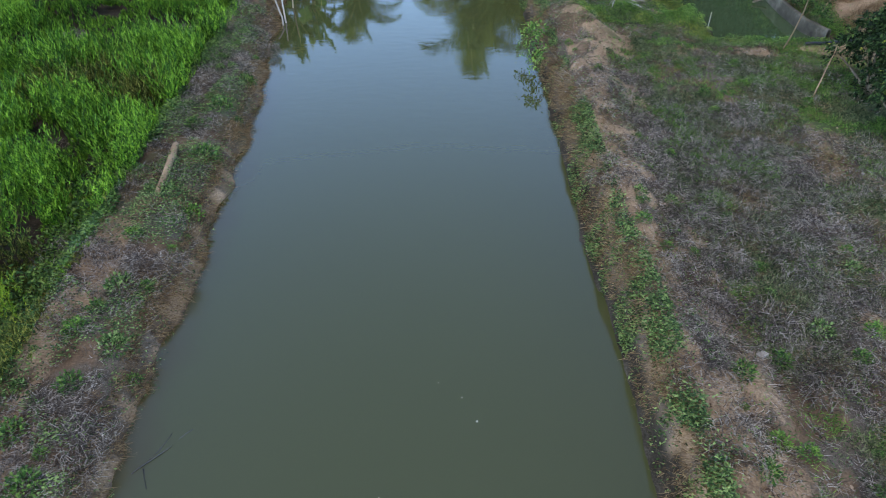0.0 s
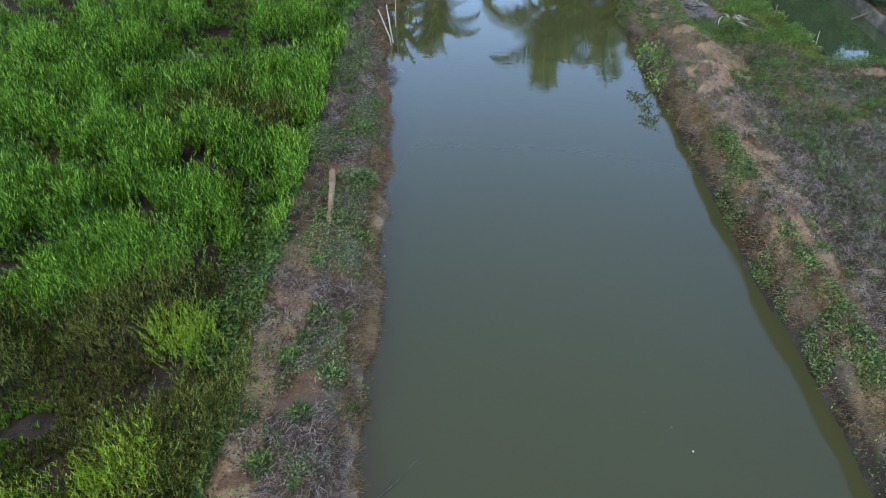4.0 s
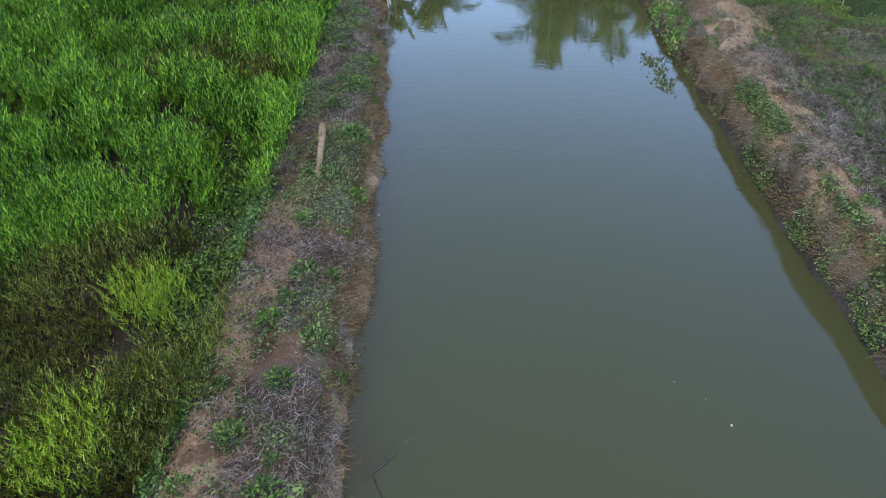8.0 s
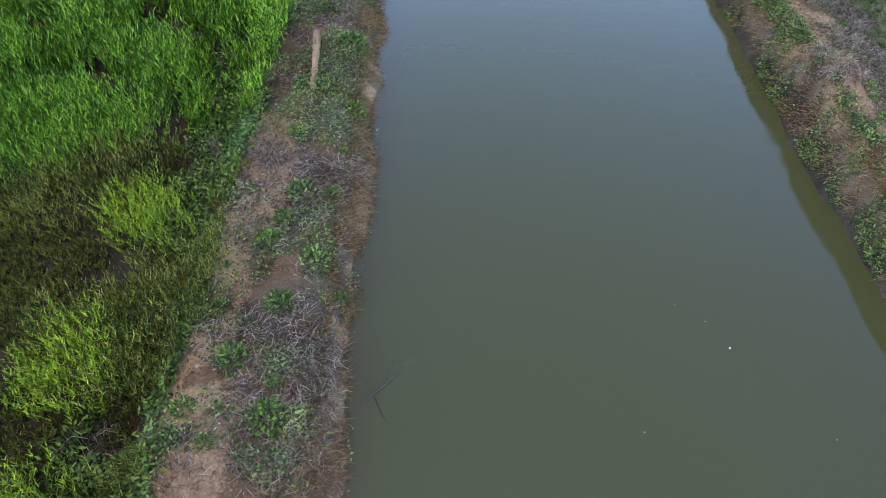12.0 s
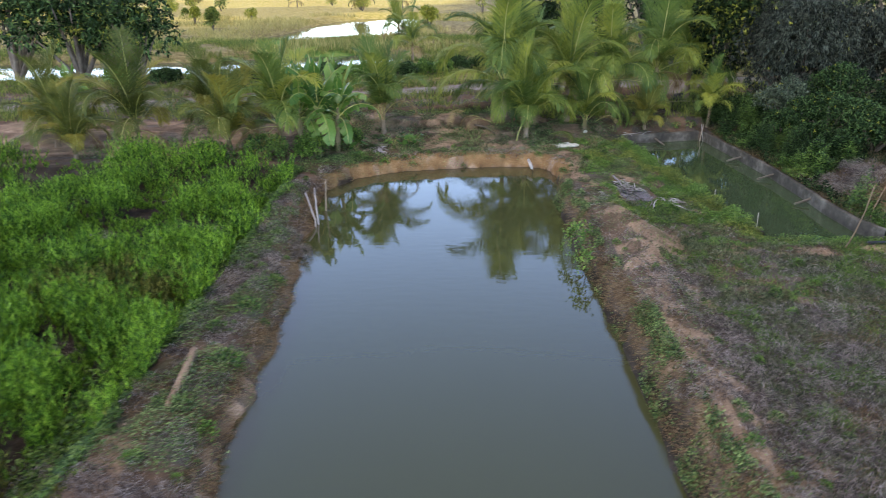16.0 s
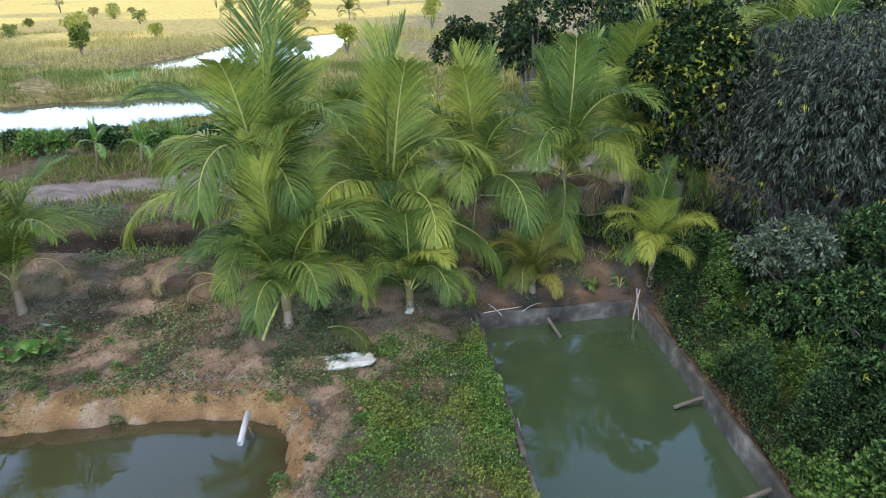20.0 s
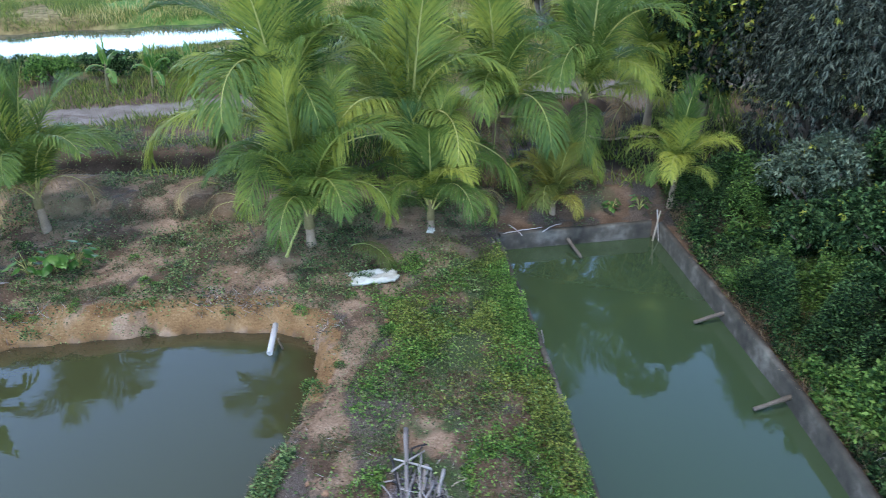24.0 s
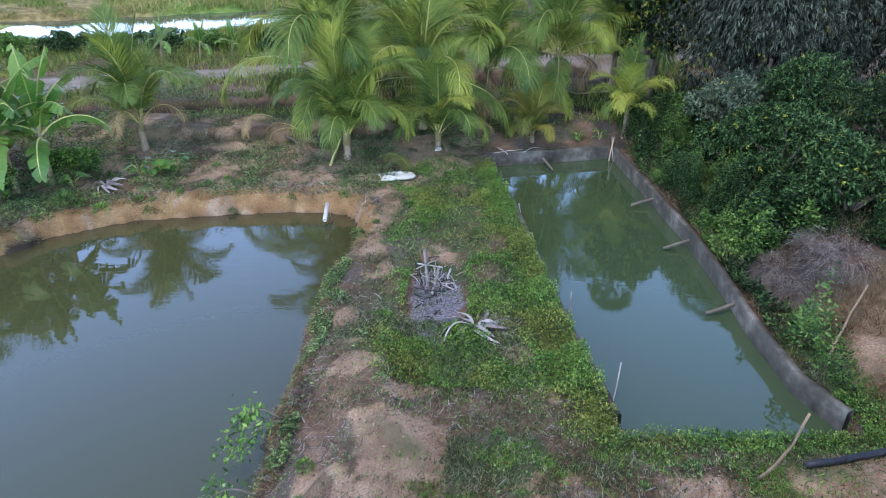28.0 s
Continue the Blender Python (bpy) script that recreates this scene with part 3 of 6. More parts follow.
def height(x, y):
    return grid_value(ZZ, x, y)


def pond_gap(x, y):
    return grid_value(POND_GAPS, x, y)


def tank_gap(x, y):
    return grid_value(TANK_GAPS, x, y)


def flat_sheet(name, poly, z, material, label, grow=1.0):
    p = np.array(poly, float)
    c = p.mean(0)
    p = c + (p - c) * (1 + grow / np.linalg.norm(p - c, axis=1))[:, None]
    bm = bmesh.new()
    bm.faces.new([bm.verts.new((a, b, z)) for a, b in p])
    bmesh.ops.triangulate(bm, faces=bm.faces[:])
    bmesh.ops.recalc_face_normals(bm, faces=bm.faces[:])
    if bm.faces[:][0].normal.z < 0:
        bmesh.ops.reverse_faces(bm, faces=bm.faces[:])
    return tagged(part(name, bm, material, None), label, "water", kind="structure")


wx, wy = np.meshgrid(np.arange(-9.2, 5.6, 0.3), np.arange(-14.5, 39.6, 0.3))
wi = np.arange(wx.size).reshape(wx.shape)
pond_water = tagged(new("water_pond", mesh_from("water_pond", np.stack([wx, wy, 0 * wx], -1).reshape(-1, 3),
                        np.stack([wi[:-1, :-1], wi[:-1, 1:], wi[1:, 1:], wi[1:, :-1]], -1).reshape(-1, 4), MAT_WATER)),
                    "murky green-brown pond water, nearly still", "water", kind="structure")
shallow = step(-0.8, 0.0, outline_gap(wx, wy, POND) + (fbm(wx * 0.8, wy * 0.8, 3, 15) - 0.5) * 0.8) * np.clip(step(0, -3, wx) * 0.6 + step(34, 37, wy), 0, 1)
pond_water.data.attributes.new("shallow", "FLOAT", "POINT").data.foreach_set("value", np.ascontiguousarray(shallow, dtype=np.float32).ravel())
flat_sheet("water_tank", TANK, TANK_WATER, MAT_TANK_WATER, "murky green water in the concrete tank", 0.08)
flat_sheet("water_far_a", FAR_POND_A, 0.35, MAT_FAR_WATER, "bright still water of a distant pond", 1.5)
flat_sheet("water_far_b", FAR_POND_B, 0.35, MAT_FAR_WATER, "bright still water of a distant pond", 2.0)


# ---------------------------------------------------------------- tank walls
def tank_wall(name, line, inner_side, top, thick, label):
    """A cast wall along a line of points, its top edge worn and uneven."""
    pts = np.array(line, float)
    seg = np.linalg.norm(np.diff(pts, axis=0), axis=1)
    s = np.concatenate([[0], np.cumsum(seg)])
    u = np.arange(0, s[-1] + 0.01, 0.25)
    px, py = np.interp(u, s, pts[:, 0]), np.interp(u, s, pts[:, 1])
    tx, ty = np.gradient(px), np.gradient(py)
    k = np.hypot(tx, ty)
    ox, oy = -ty / k * inner_side, tx / k * inner_side
    jag = (fbm(u * 1.3, u * 0 + 3, 3, 11) - 0.5) * 0.08
    rows = []
    for off, z, j in ((0.0, -0.7, 0), (0.0, top - 0.05, 1), (0.03, top, 1), (thick - 0.03, top + 0.01, 1), (thick, top - 0.05, 1), (thick + 0.02, -0.2, 0)):
        wav = (fbm(u * 2.1, u * 0 + off * 9, 2, 13) - 0.5) * 0.05
        rows.append(np.stack([px + ox * (off + 0.4 * wav), py + oy * (off + 0.4 * wav), z + jag * j], -1))
    v = np.stack(rows, 1)
    n, m = v.shape[:2]
    g = np.arange(n * m).reshape(n, m)
    f = np.stack([g[:-1, :-1], g[:-1, 1:], g[1:, 1:], g[1:, :-1]], -1).reshape(-1, 4)
    caps = np.array([g[0], g[-1][::-1]])
    return tagged(new(name, mesh_from(name, v.reshape(-1, 3), [f, caps], MAT_CONCRETE, True)), label, "wall", kind="structure")


tank_wall("wall_north", [TANK[0], TANK[1]], 1, TANK_TOP, 0.22, "stained low concrete tank wall, worn top edge")
tank_wall("wall_east", TANK[1:8], 1, TANK_TOP, 0.19, "stained low concrete tank wall, leaning and uneven")
tank_wall("wall_west", [TANK[0], TANK[12], TANK[11], TANK[10], TANK[9]], -1, 0.60, 0.16, "low concrete tank kerb half hidden by grass")


# ---------------------------------------------------------------- palms
def frond_mesh(name, length, lift, sag, pairs, leaflet, droop, seed, material, twist=0.0, vee=0.3):
    """One feathered leaf growing along +x from the origin: lift is its first slope in degrees, sag how far it bends down,
    vee how far the leaflets rise from the midrib before they hang."""
    r = np.random.default_rng(seed)
    n = 26
    u = np.linspace(0, 1, n)
    slope = np.radians(lift - sag * u**1.9)
    dx, dz = np.cos(slope) * length / n, np.sin(slope) * length / n
    curve = np.stack([np.concatenate([[0], np.cumsum(dx)[:-1]]), 0.14 * length * twist * u**2, np.concatenate([[0], np.cumsum(dz)[:-1]])], -1)
    rib = tube(curve, 0.034 * (length / 4) ** 0.5 * (1 - 0.9 * u) + 0.003, 4)
    t = np.repeat(np.linspace(0.15, 1.0, pairs), 2)
    side = np.tile([1.0, -1.0], pairs)
    t = np.clip(t + r.normal(0, 0.005, len(t)), 0, 1)
    base = np.stack([np.interp(t, u, curve[:, i]) for i in range(3)], -1)
    tang = unit(np.stack([np.interp(t, u, np.gradient(curve[:, i])) for i in range(3)], -1))
    flat = unit(np.cross(tang, np.array([0, 0.0, 1.0]) + 0 * tang)) * side[:, None]
    upv = unit(np.cross(flat * side[:, None], tang))
    size = leaflet * (0.30 + 0.70 * np.sin(np.pi * np.clip(0.10 + 0.80 * t, 0, 1)) ** 0.8) * (1 - 0.45 * step(0.82, 1.0, t)) * r.uniform(0.82, 1.12, len(t))
    angle = np.radians(66 - 38 * t + r.normal(0, 3, len(t)))[:, None]
    way = tang * np.cos(angle) + unit(flat + upv * (vee + r.normal(0, 0.09, (len(t), 1)))) * np.sin(angle)
    hang, weak = np.array([0, 0, -1.0]), droop * r.uniform(0.75, 1.2, (len(t), 1))
    w = 0.0185 * (leaflet / 0.9)
    spine, ways = [base], [way]
    for share, pull in ((0.28, 0.25), (0.27, 0.6), (0.25, 0.9), (0.2, 1.0)):
        spine.append(spine[-1] + ways[-1] * size[:, None] * share)
        ways.append(unit(ways[-1] + hang * weak * pull))
    wide = unit(np.cross(way, upv) + 0.3 * r.normal(size=(len(t), 3)))
    k = len(t)
    v = np.stack([spine[0] - wide * w * 0.35, spine[0] + wide * w * 0.35, spine[1] + wide * w * 0.6, spine[1] - wide * w * 0.6, spine[2] + wide * w * 0.5, spine[2] - wide * w * 0.5,
                  spine[3] + wide * w * 0.33, spine[3] - wide * w * 0.33, spine[4]], 1).reshape(-1, 3)
    b = np.arange(k)[:, None] * 9
    q = np.concatenate([b + [0, 1, 2, 3], b + [3, 2, 4, 5], b + [5, 4, 6, 7]])
    return mesh_from(name + "_rib", *rib, MAT_RACHIS, True), mesh_from(name, v, [q, b + [7, 6, 8]], material)


FROND_SETS = {}


def frond_set(kind):
    """Leaf shapes from upright to hanging, at unit size 4 m, shared by all palms of a kind."""
    if kind not in FROND_SETS:
        mat, pairs = {"green": (MAT_FROND, 128), "yellow": (MAT_FROND_YELLOW, 128), "dead": (MAT_FROND_DEAD, 62)}[kind]
        out = []
        for i, (lift, sag, droop, vee) in enumerate(((88, 22, 0.25, 0.5), (84, 55, 0.45, 0.45), (79, 104, 0.75, 0.35), (72, 138, 1.0, 0.25), (60, 150, 1.2, 0.15), (38, 128, 1.3, 0.05), (4, 84, 1.3, 0.0))):
            for j in range(2):
                out.append(frond_mesh("frond", 4.0, lift - 3 * j, sag * (1 + 0.14 * j), pairs, 1.12, droop * 0.8 * (1 + 0.25 * j), 40 + 9 * i + j, mat, (-1) ** (i + j) * 0.5, vee))
        FROND_SETS[kind] = out
    return FROND_SETS[kind]


def palm(x, y, trunk, size, fronds, seed, kind="green", label="young coconut palm with arching feathery green fronds", lean=(0, 0), dead=2, low=6):
    r = np.random.default_rng(seed)
    z = float(height(x, y)[0])
    root = tagged(new("coconut_palm"), label, "palm tree", "coconut palms behind the ponds")
    root.matrix_world = pose(x, y, z)
    top = np.array([lean[0], lean[1], trunk])
    k = np.linspace(0, 1, 14)
    line = np.stack([top[0] * k**1.5, top[1] * k**1.5, -0.15 + (top[2] + 0.15) * k], -1)
    rad = (0.11 + 0.09 * (1 - k) ** 3 + 0.012 * (np.arange(14) % 2)) * (0.55 + 0.1 * size)
    rod("trunk", line, rad, MAT_PALM_TRUNK, root, 10, "ringed grey-brown trunk")
    rod("crown_shaft", [top + [0, 0, -0.2], top + [0, 0, 0.25], top + [0, 0, 0.7]], [0.17 * size / 5, 0.14 * size / 5, 0.04], MAT_SHEATH, root, 8, "pale sheathing leaf bases")
    for i in range(fronds):
        f = i / max(1, fronds - 1)
        shape = min(low, int(f**0.78 * (low + 0.99)))
        use = "dead" if (i >= fronds - dead and dead) else kind
        rib, leaf = frond_set(use)[2 * shape + i % 2]
        a = i * 137.5 + r.uniform(-14, 14)
        s = size / 4 * r.uniform(0.86, 1.1) * (0.66 if use == "dead" else 1 - 0.3 * f**2)
        stem = new("frond", rib)
        stem.parent = root
        stem.matrix_basis = pose(*(top + [0, 0, 0.15 * (1 - f)]), r.uniform(-8, 8), r.uniform(-6, 6), a) @ Matrix.Diagonal((s, s, s, 1))
        blade = new("leaf_blade", leaf)
        blade.parent = stem
    return root


PALMS = [
    (3.25, 42.0, 0.8, 5.2, 17, "green", 0), (2.1, 45.0, 2.0, 6.8, 17, "green", 1), (6.2, 45.4, 2.3, 6.4, 15, "green", 1), (6.95, 43.0, 0.5, 4.0, 14, "green", 0), (11.1, 44.7, 0.25, 2.8, 13, "yellow", 0),
    (15.3, 45.2, 1.0, 3.1, 13, "green", 0), (9.2, 47.2, 2.2, 6.0, 16, "green", 2), (12.5, 48.2, 2.6, 5.5, 17, "green", 1), (4.6, 51.0, 1.4, 6.0, 15, "green", 2), (16.2, 52.5, 2.0, 6.4, 14, "green", 2),
    (-5.4, 42.6, 1.0, 4.4, 16, "green", 3), (-11.0, 39.6, 1.3, 5.4, 18, "green", 3), (-13.6, 38.4, 0.7, 4.6, 15, "yellow", 2), (-19.2, 39.6, 1.2, 5.0, 16, "yellow", 3),
    (-16.6, 43.8, 1.0, 4.0, 14, "yellow", 3), (-24.5, 40.5, 1.1, 4.9, 15, "yellow", 2), (-22.0, 37.8, 0.5, 3.7, 13, "yellow", 1), (22.5, 62.0, 4.2, 6.0, 14, "green", 2), (25.6, 57.5, 4.6, 6.0, 15, "green", 2),
]
for i, (x, y, trunk, size, fronds, kind, dead) in enumerate(PALMS):
    palm(x, y, trunk, size, fronds, 100 + i, kind, "young coconut palm with arching feathery green fronds" if kind == "green" else "young coconut palm with yellow-olive fronds", dead=dead, low=4 if trunk <= 1.0 else 6)


# ---------------------------------------------------------------- broad-leaved trees and bushes
def blob_points(blobs, n, r, shell=0.35):
    b = np.array(blobs, float)
    pick = r.choice(len(b), n, p=b[:, 3] ** 2 / (b[:, 3] ** 2).sum())
    d = unit(r.normal(size=(n, 3)))
    d[:, 2] = np.where(d[:, 2] < -0.55, -d[:, 2], d[:, 2])
    rad = b[pick, 3] * (1 - shell * r.random(n) ** 1.6) * (0.9 + 0.25 * fbm(d[:, 0] * 3 + pick, d[:, 1] * 3 + d[:, 2] * 2, 2, 3))
    return b[pick, :3] + d * rad[:, None], d


def tree(name, x, y, blobs, leaves, leaf_size, material, label, category="tree", rosette=7, droop=0.5, trunk=0.25, seed=1, young=0.0, group="", width=0.28):
    """Trunk and limbs that reach into lumpy clouds of leaf rosettes."""
    r = np.random.default_rng(seed)
    z = float(height(x, y)[0])
    root = tagged(new(name), label, category, group)
    root.matrix_world = pose(x, y, z)
    pieces = []
    for bx, by, bz, br in blobs:
        k = np.linspace(0, 1, 7)[:, None]
        bend = np.array([[0, 0, 0.0]]) + k * np.array([[bx, by, bz]]) + np.sin(k * np.pi) * np.array([[-by, bx, 2.0]]) * 0.06
        pieces.append(tube(bend - [[0, 0, 0.1]], trunk * (1 - 0.85 * k[:, 0]) + 0.01, 6))
    v, f = join(pieces)
    under(new("trunk", mesh_from("trunk", v, f, MAT_BARK, True)), root)

    def crown(part_name, count, mat, scale=1.0):
        c, d = blob_points(blobs, count, r)
        way = np.repeat(d, rosette, 0) * 0.55 + r.normal(size=(count * rosette, 3)) * 0.6 + [0, 0, -droop]
        at = np.repeat(c, rosette, 0) + r.normal(size=(count * rosette, 3)) * leaf_size * 0.15
        size = leaf_size * scale * r.uniform(0.65, 1.25, count * rosette)
        v, f = leaf_quads(at, way, size, size * width, None, 0.12)
        return under(new(part_name, mesh_from(part_name, v, f, mat)), root)

    crown("crown", leaves // rosette, material)
    if young:
        tagged(crown("young_growth", int(leaves * young) // rosette, MAT_YOUNG_SUNLIT_LEAF, 0.8), "yellow-green young shoots", kind="stuff")
    return root


def lumps(r, cx, cy, cz, sx, sy, sz, count, size):
    out = []
    for _ in range(count):
        d = unit(r.normal(size=3)) * r.uniform(0.35, 0.8)
        out.append((cx + d[0] * sx, cy + d[1] * sy, max(0.25 * size, cz + d[2] * sz), size * r.uniform(0.75, 1.2)))
    return out


R = np.random.default_rng(11)
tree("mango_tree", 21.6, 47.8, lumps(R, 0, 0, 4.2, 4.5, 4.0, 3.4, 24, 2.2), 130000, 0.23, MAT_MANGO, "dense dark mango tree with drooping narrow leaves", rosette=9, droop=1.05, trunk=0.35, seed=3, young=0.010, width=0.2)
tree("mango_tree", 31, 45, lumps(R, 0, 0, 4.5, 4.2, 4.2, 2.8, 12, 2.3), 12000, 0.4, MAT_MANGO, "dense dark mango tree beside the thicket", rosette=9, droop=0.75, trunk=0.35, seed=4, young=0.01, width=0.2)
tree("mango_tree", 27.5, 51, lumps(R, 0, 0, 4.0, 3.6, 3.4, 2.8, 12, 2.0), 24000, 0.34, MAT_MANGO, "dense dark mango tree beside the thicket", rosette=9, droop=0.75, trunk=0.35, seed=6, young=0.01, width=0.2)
# Extra yellow shoots here stand for sunlight on the crown.
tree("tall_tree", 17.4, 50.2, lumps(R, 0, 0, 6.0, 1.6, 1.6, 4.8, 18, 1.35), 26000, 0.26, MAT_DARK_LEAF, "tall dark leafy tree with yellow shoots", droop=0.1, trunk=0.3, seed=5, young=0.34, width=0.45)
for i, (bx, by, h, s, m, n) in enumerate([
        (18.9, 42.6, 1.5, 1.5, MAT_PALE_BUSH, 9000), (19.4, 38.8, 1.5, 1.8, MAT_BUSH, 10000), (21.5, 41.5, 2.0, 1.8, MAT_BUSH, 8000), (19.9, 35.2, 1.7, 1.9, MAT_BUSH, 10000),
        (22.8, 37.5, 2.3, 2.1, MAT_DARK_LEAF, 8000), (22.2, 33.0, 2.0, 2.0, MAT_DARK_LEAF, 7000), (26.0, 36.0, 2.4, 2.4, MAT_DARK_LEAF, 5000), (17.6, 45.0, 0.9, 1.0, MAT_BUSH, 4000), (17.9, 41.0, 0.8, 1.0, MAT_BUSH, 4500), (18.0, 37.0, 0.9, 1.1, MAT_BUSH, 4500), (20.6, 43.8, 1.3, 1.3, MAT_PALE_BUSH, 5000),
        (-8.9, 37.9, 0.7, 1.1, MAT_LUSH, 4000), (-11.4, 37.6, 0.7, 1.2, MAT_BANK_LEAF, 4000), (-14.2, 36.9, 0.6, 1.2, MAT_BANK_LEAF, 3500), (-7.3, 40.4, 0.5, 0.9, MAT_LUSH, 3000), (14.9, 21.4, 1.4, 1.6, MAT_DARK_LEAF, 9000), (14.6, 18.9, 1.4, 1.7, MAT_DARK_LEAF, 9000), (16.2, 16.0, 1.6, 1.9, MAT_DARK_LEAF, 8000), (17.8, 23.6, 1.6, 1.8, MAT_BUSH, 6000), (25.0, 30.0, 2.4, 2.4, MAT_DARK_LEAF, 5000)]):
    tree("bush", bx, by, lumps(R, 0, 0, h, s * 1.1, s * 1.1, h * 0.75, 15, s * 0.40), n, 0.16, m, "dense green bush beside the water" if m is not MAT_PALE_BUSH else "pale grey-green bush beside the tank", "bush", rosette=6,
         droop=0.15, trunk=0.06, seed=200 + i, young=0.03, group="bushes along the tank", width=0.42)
for i, (bx, by, h, s) in enumerate([(-29.5, 63.5, 4.6, 4.6), (-34, 62, 5.0, 5), (-41, 64, 5.5, 5.5), (-36, 72, 5, 4), (14.5, 77, 5, 4.2), (21, 82, 6, 5), (9.5, 92, 3.5, 3.2), (30, 64, 6, 5), (41, 60, 6, 6), (27, 76, 5, 5), (47, 80, 6, 7), (37, 86, 6, 6), (20, 68, 4, 3.5)]):
    tree("far_tree", bx, by, lumps(R, 0, 0, h, s, s, h * 0.6, 12, s * 0.45), 5500, 0.46, MAT_DARK_LEAF if bx > 0 else MAT_BUSH, "leafy tree beyond the track", droop=0.2, trunk=0.25, seed=300 + i, young=0.12 if bx < 0 else 0.02,
         group="trees beyond the track", width=0.42)
for i, (bx, by) in enumerate([(-30, 60.5), (-26.5, 61), (-22.5, 61.5), (-19, 62.5), (-15.5, 62), (-12.5, 63), (-9, 63.5), (-6, 64), (-3, 66), (0, 68), (3, 66)]):
    tree("hedge_bush", bx, by, lumps(R, 0, 0, 0.7, 2.1, 1.0, 0.5, 14, 0.5), 5200, 0.19, MAT_BUSH if i % 2 else MAT_LUSH, "scrubby green bush along the track", "bush", rosette=6, droop=0.1, trunk=0.05, seed=340 + i,
         group="bushes along the track", width=0.45)
# Yellow leaf colour paints low sun onto these small field trees.
for i, (bx, by, h) in enumerate([(-39, 112, 3.4), (-47, 126, 3.0), (-5, 112, 3.6), (-24, 176, 5), (5, 150, 5), (18, 130, 5), (-95, 210, 6), (-60, 230, 6), (-10, 230, 6)]):
    tree("sapling", bx, by, lumps(R, 0, 0, h * 0.65, h * 0.3, h * 0.3, h * 0.35, 6, h * 0.22), 1500, 0.4, MAT_YOUNG_SUNLIT_LEAF if i % 3 else MAT_YELLOW_GRASS, "small tree standing in the open fields", rosette=6, droop=0.1, trunk=0.08,
         seed=380 + i, group="small trees in the fields", width=0.45)
rs = np.random.default_rng(91)
for i in range(26):
    by = float(rs.uniform(93, 215))
    bx = float(rs.uniform(-0.42 * by - 12, -4))
    h = float(rs.uniform(0.9, 2.2)) * (1.4 if by > 160 else 1.0)
    if outline_gap(np.array([bx]), np.array([by]), FAR_POND_B)[0] < 1.5:
        continue
    tree("shrub", bx, by, lumps(rs, 0, 0, h * 0.6, h * 0.7, h * 0.7, h * 0.4, 7, h * 0.38), 900, 0.34, (MAT_YOUNG_SUNLIT_LEAF, MAT_YELLOW_GRASS, MAT_STRAW_GOLD)[i % 3], "low shrub in the dry far fields", "bush", rosette=6, droop=0.1, trunk=0.05,
         seed=430 + i, group="shrubs in the far fields", width=0.45)
for i, (bx, by) in enumerate([(-23, 168), (-13.5, 175), (-40, 178), (-8.5, 96), (-5.5, 76)]):
    palm(bx, by, 1.5, 4.6, 13, 150 + i, "yellow" if i < 3 else "green", "coconut palm standing on a far dike", dead=3)


# ---------------------------------------------------------------- bananas
def banana_leaf(name, length, width, lift, sag, seed):
    """A broad, split leaf along +x with a pale midrib."""
    r = np.random.default_rng(seed)
    n = 16
    u = np.linspace(0, 1, n)
    slope = np.radians(lift - sag * u**1.4)
    cx = np.concatenate([[0], np.cumsum(np.cos(slope) * length / n)[:-1]])
    cz = np.concatenate([[0], np.cumsum(np.sin(slope) * length / n)[:-1]])
    half = width / 2 * np.sin(np.pi * np.clip(0.04 + 0.93 * u, 0, 1)) ** 0.55 * (u > 0.12) + 0.015
    v, f = [], []
    for side in (1, -1):
        for i in range(2, n - 1):
            tear = r.random() < 0.45
            a, b = half[i] * r.uniform(0.85, 1.0), half[i + 1] * r.uniform(0.85, 1.0)
            drop = -0.25 * width * (0.4 + r.random() * (1.3 if tear else 0.4))
            k = len(v)
            gap = 0.85 if tear else 1.0
            v += [(cx[i], 0, cz[i]), (cx[i] + (cx[i + 1] - cx[i]) * gap, 0, cz[i] + (cz[i + 1] - cz[i]) * gap),
                  (cx[i + 1] * gap + cx[i] * (1 - gap) + 0.05, side * b, cz[i + 1] + drop), (cx[i] + 0.05, side * a, cz[i] + drop)]
            f.append((k, k + 1, k + 2, k + 3))
    rib = tube(np.stack([cx, 0 * cx, cz], -1), 0.03 * (1 - 0.85 * u) + 0.004, 5)
    return mesh_from("leaf_stalk", *rib, MAT_RACHIS, True), mesh_from(name, np.array(v), np.array(f), MAT_BANANA)


BANANA_LEAVES = [banana_leaf("leaf_blade", 2.3, 0.62, lift, sag, 70 + i) for i, (lift, sag) in enumerate(((86, 20), (75, 60), (62, 95), (45, 115), (20, 110)))]


def banana(x, y, tall, scale, leaves, seed, group="banana plants"):
    r = np.random.default_rng(seed)
    root = tagged(new("banana_plant"), "banana plant with broad torn green leaves", "banana plant", group)
    root.matrix_world = pose(x, y, float(height(x, y)[0]))
    k = np.linspace(0, 1, 8)
    rod("stem", np.stack([0.15 * k**2, 0 * k, -0.1 + (tall + 0.1) * k], -1), (0.14 - 0.08 * k) * scale, MAT_BANANA_STEM, root, 9, "pale brown sheathed stem")
    for i in range(leaves):
        rib, blade = BANANA_LEAVES[min(4, int(i / leaves * 5))]
        s = scale * r.uniform(0.8, 1.1)
        stalk = new("leaf", rib)
        stalk.parent = root
        stalk.matrix_basis = pose(0.15, 0, tall - 0.1 - 0.05 * i, 0, r.uniform(-8, 8), i * 137.5 + r.uniform(-20, 20)) @ Matrix.Diagonal((s, s, s, 1))
        under(new("leaf_blade", blade), stalk)
    return root


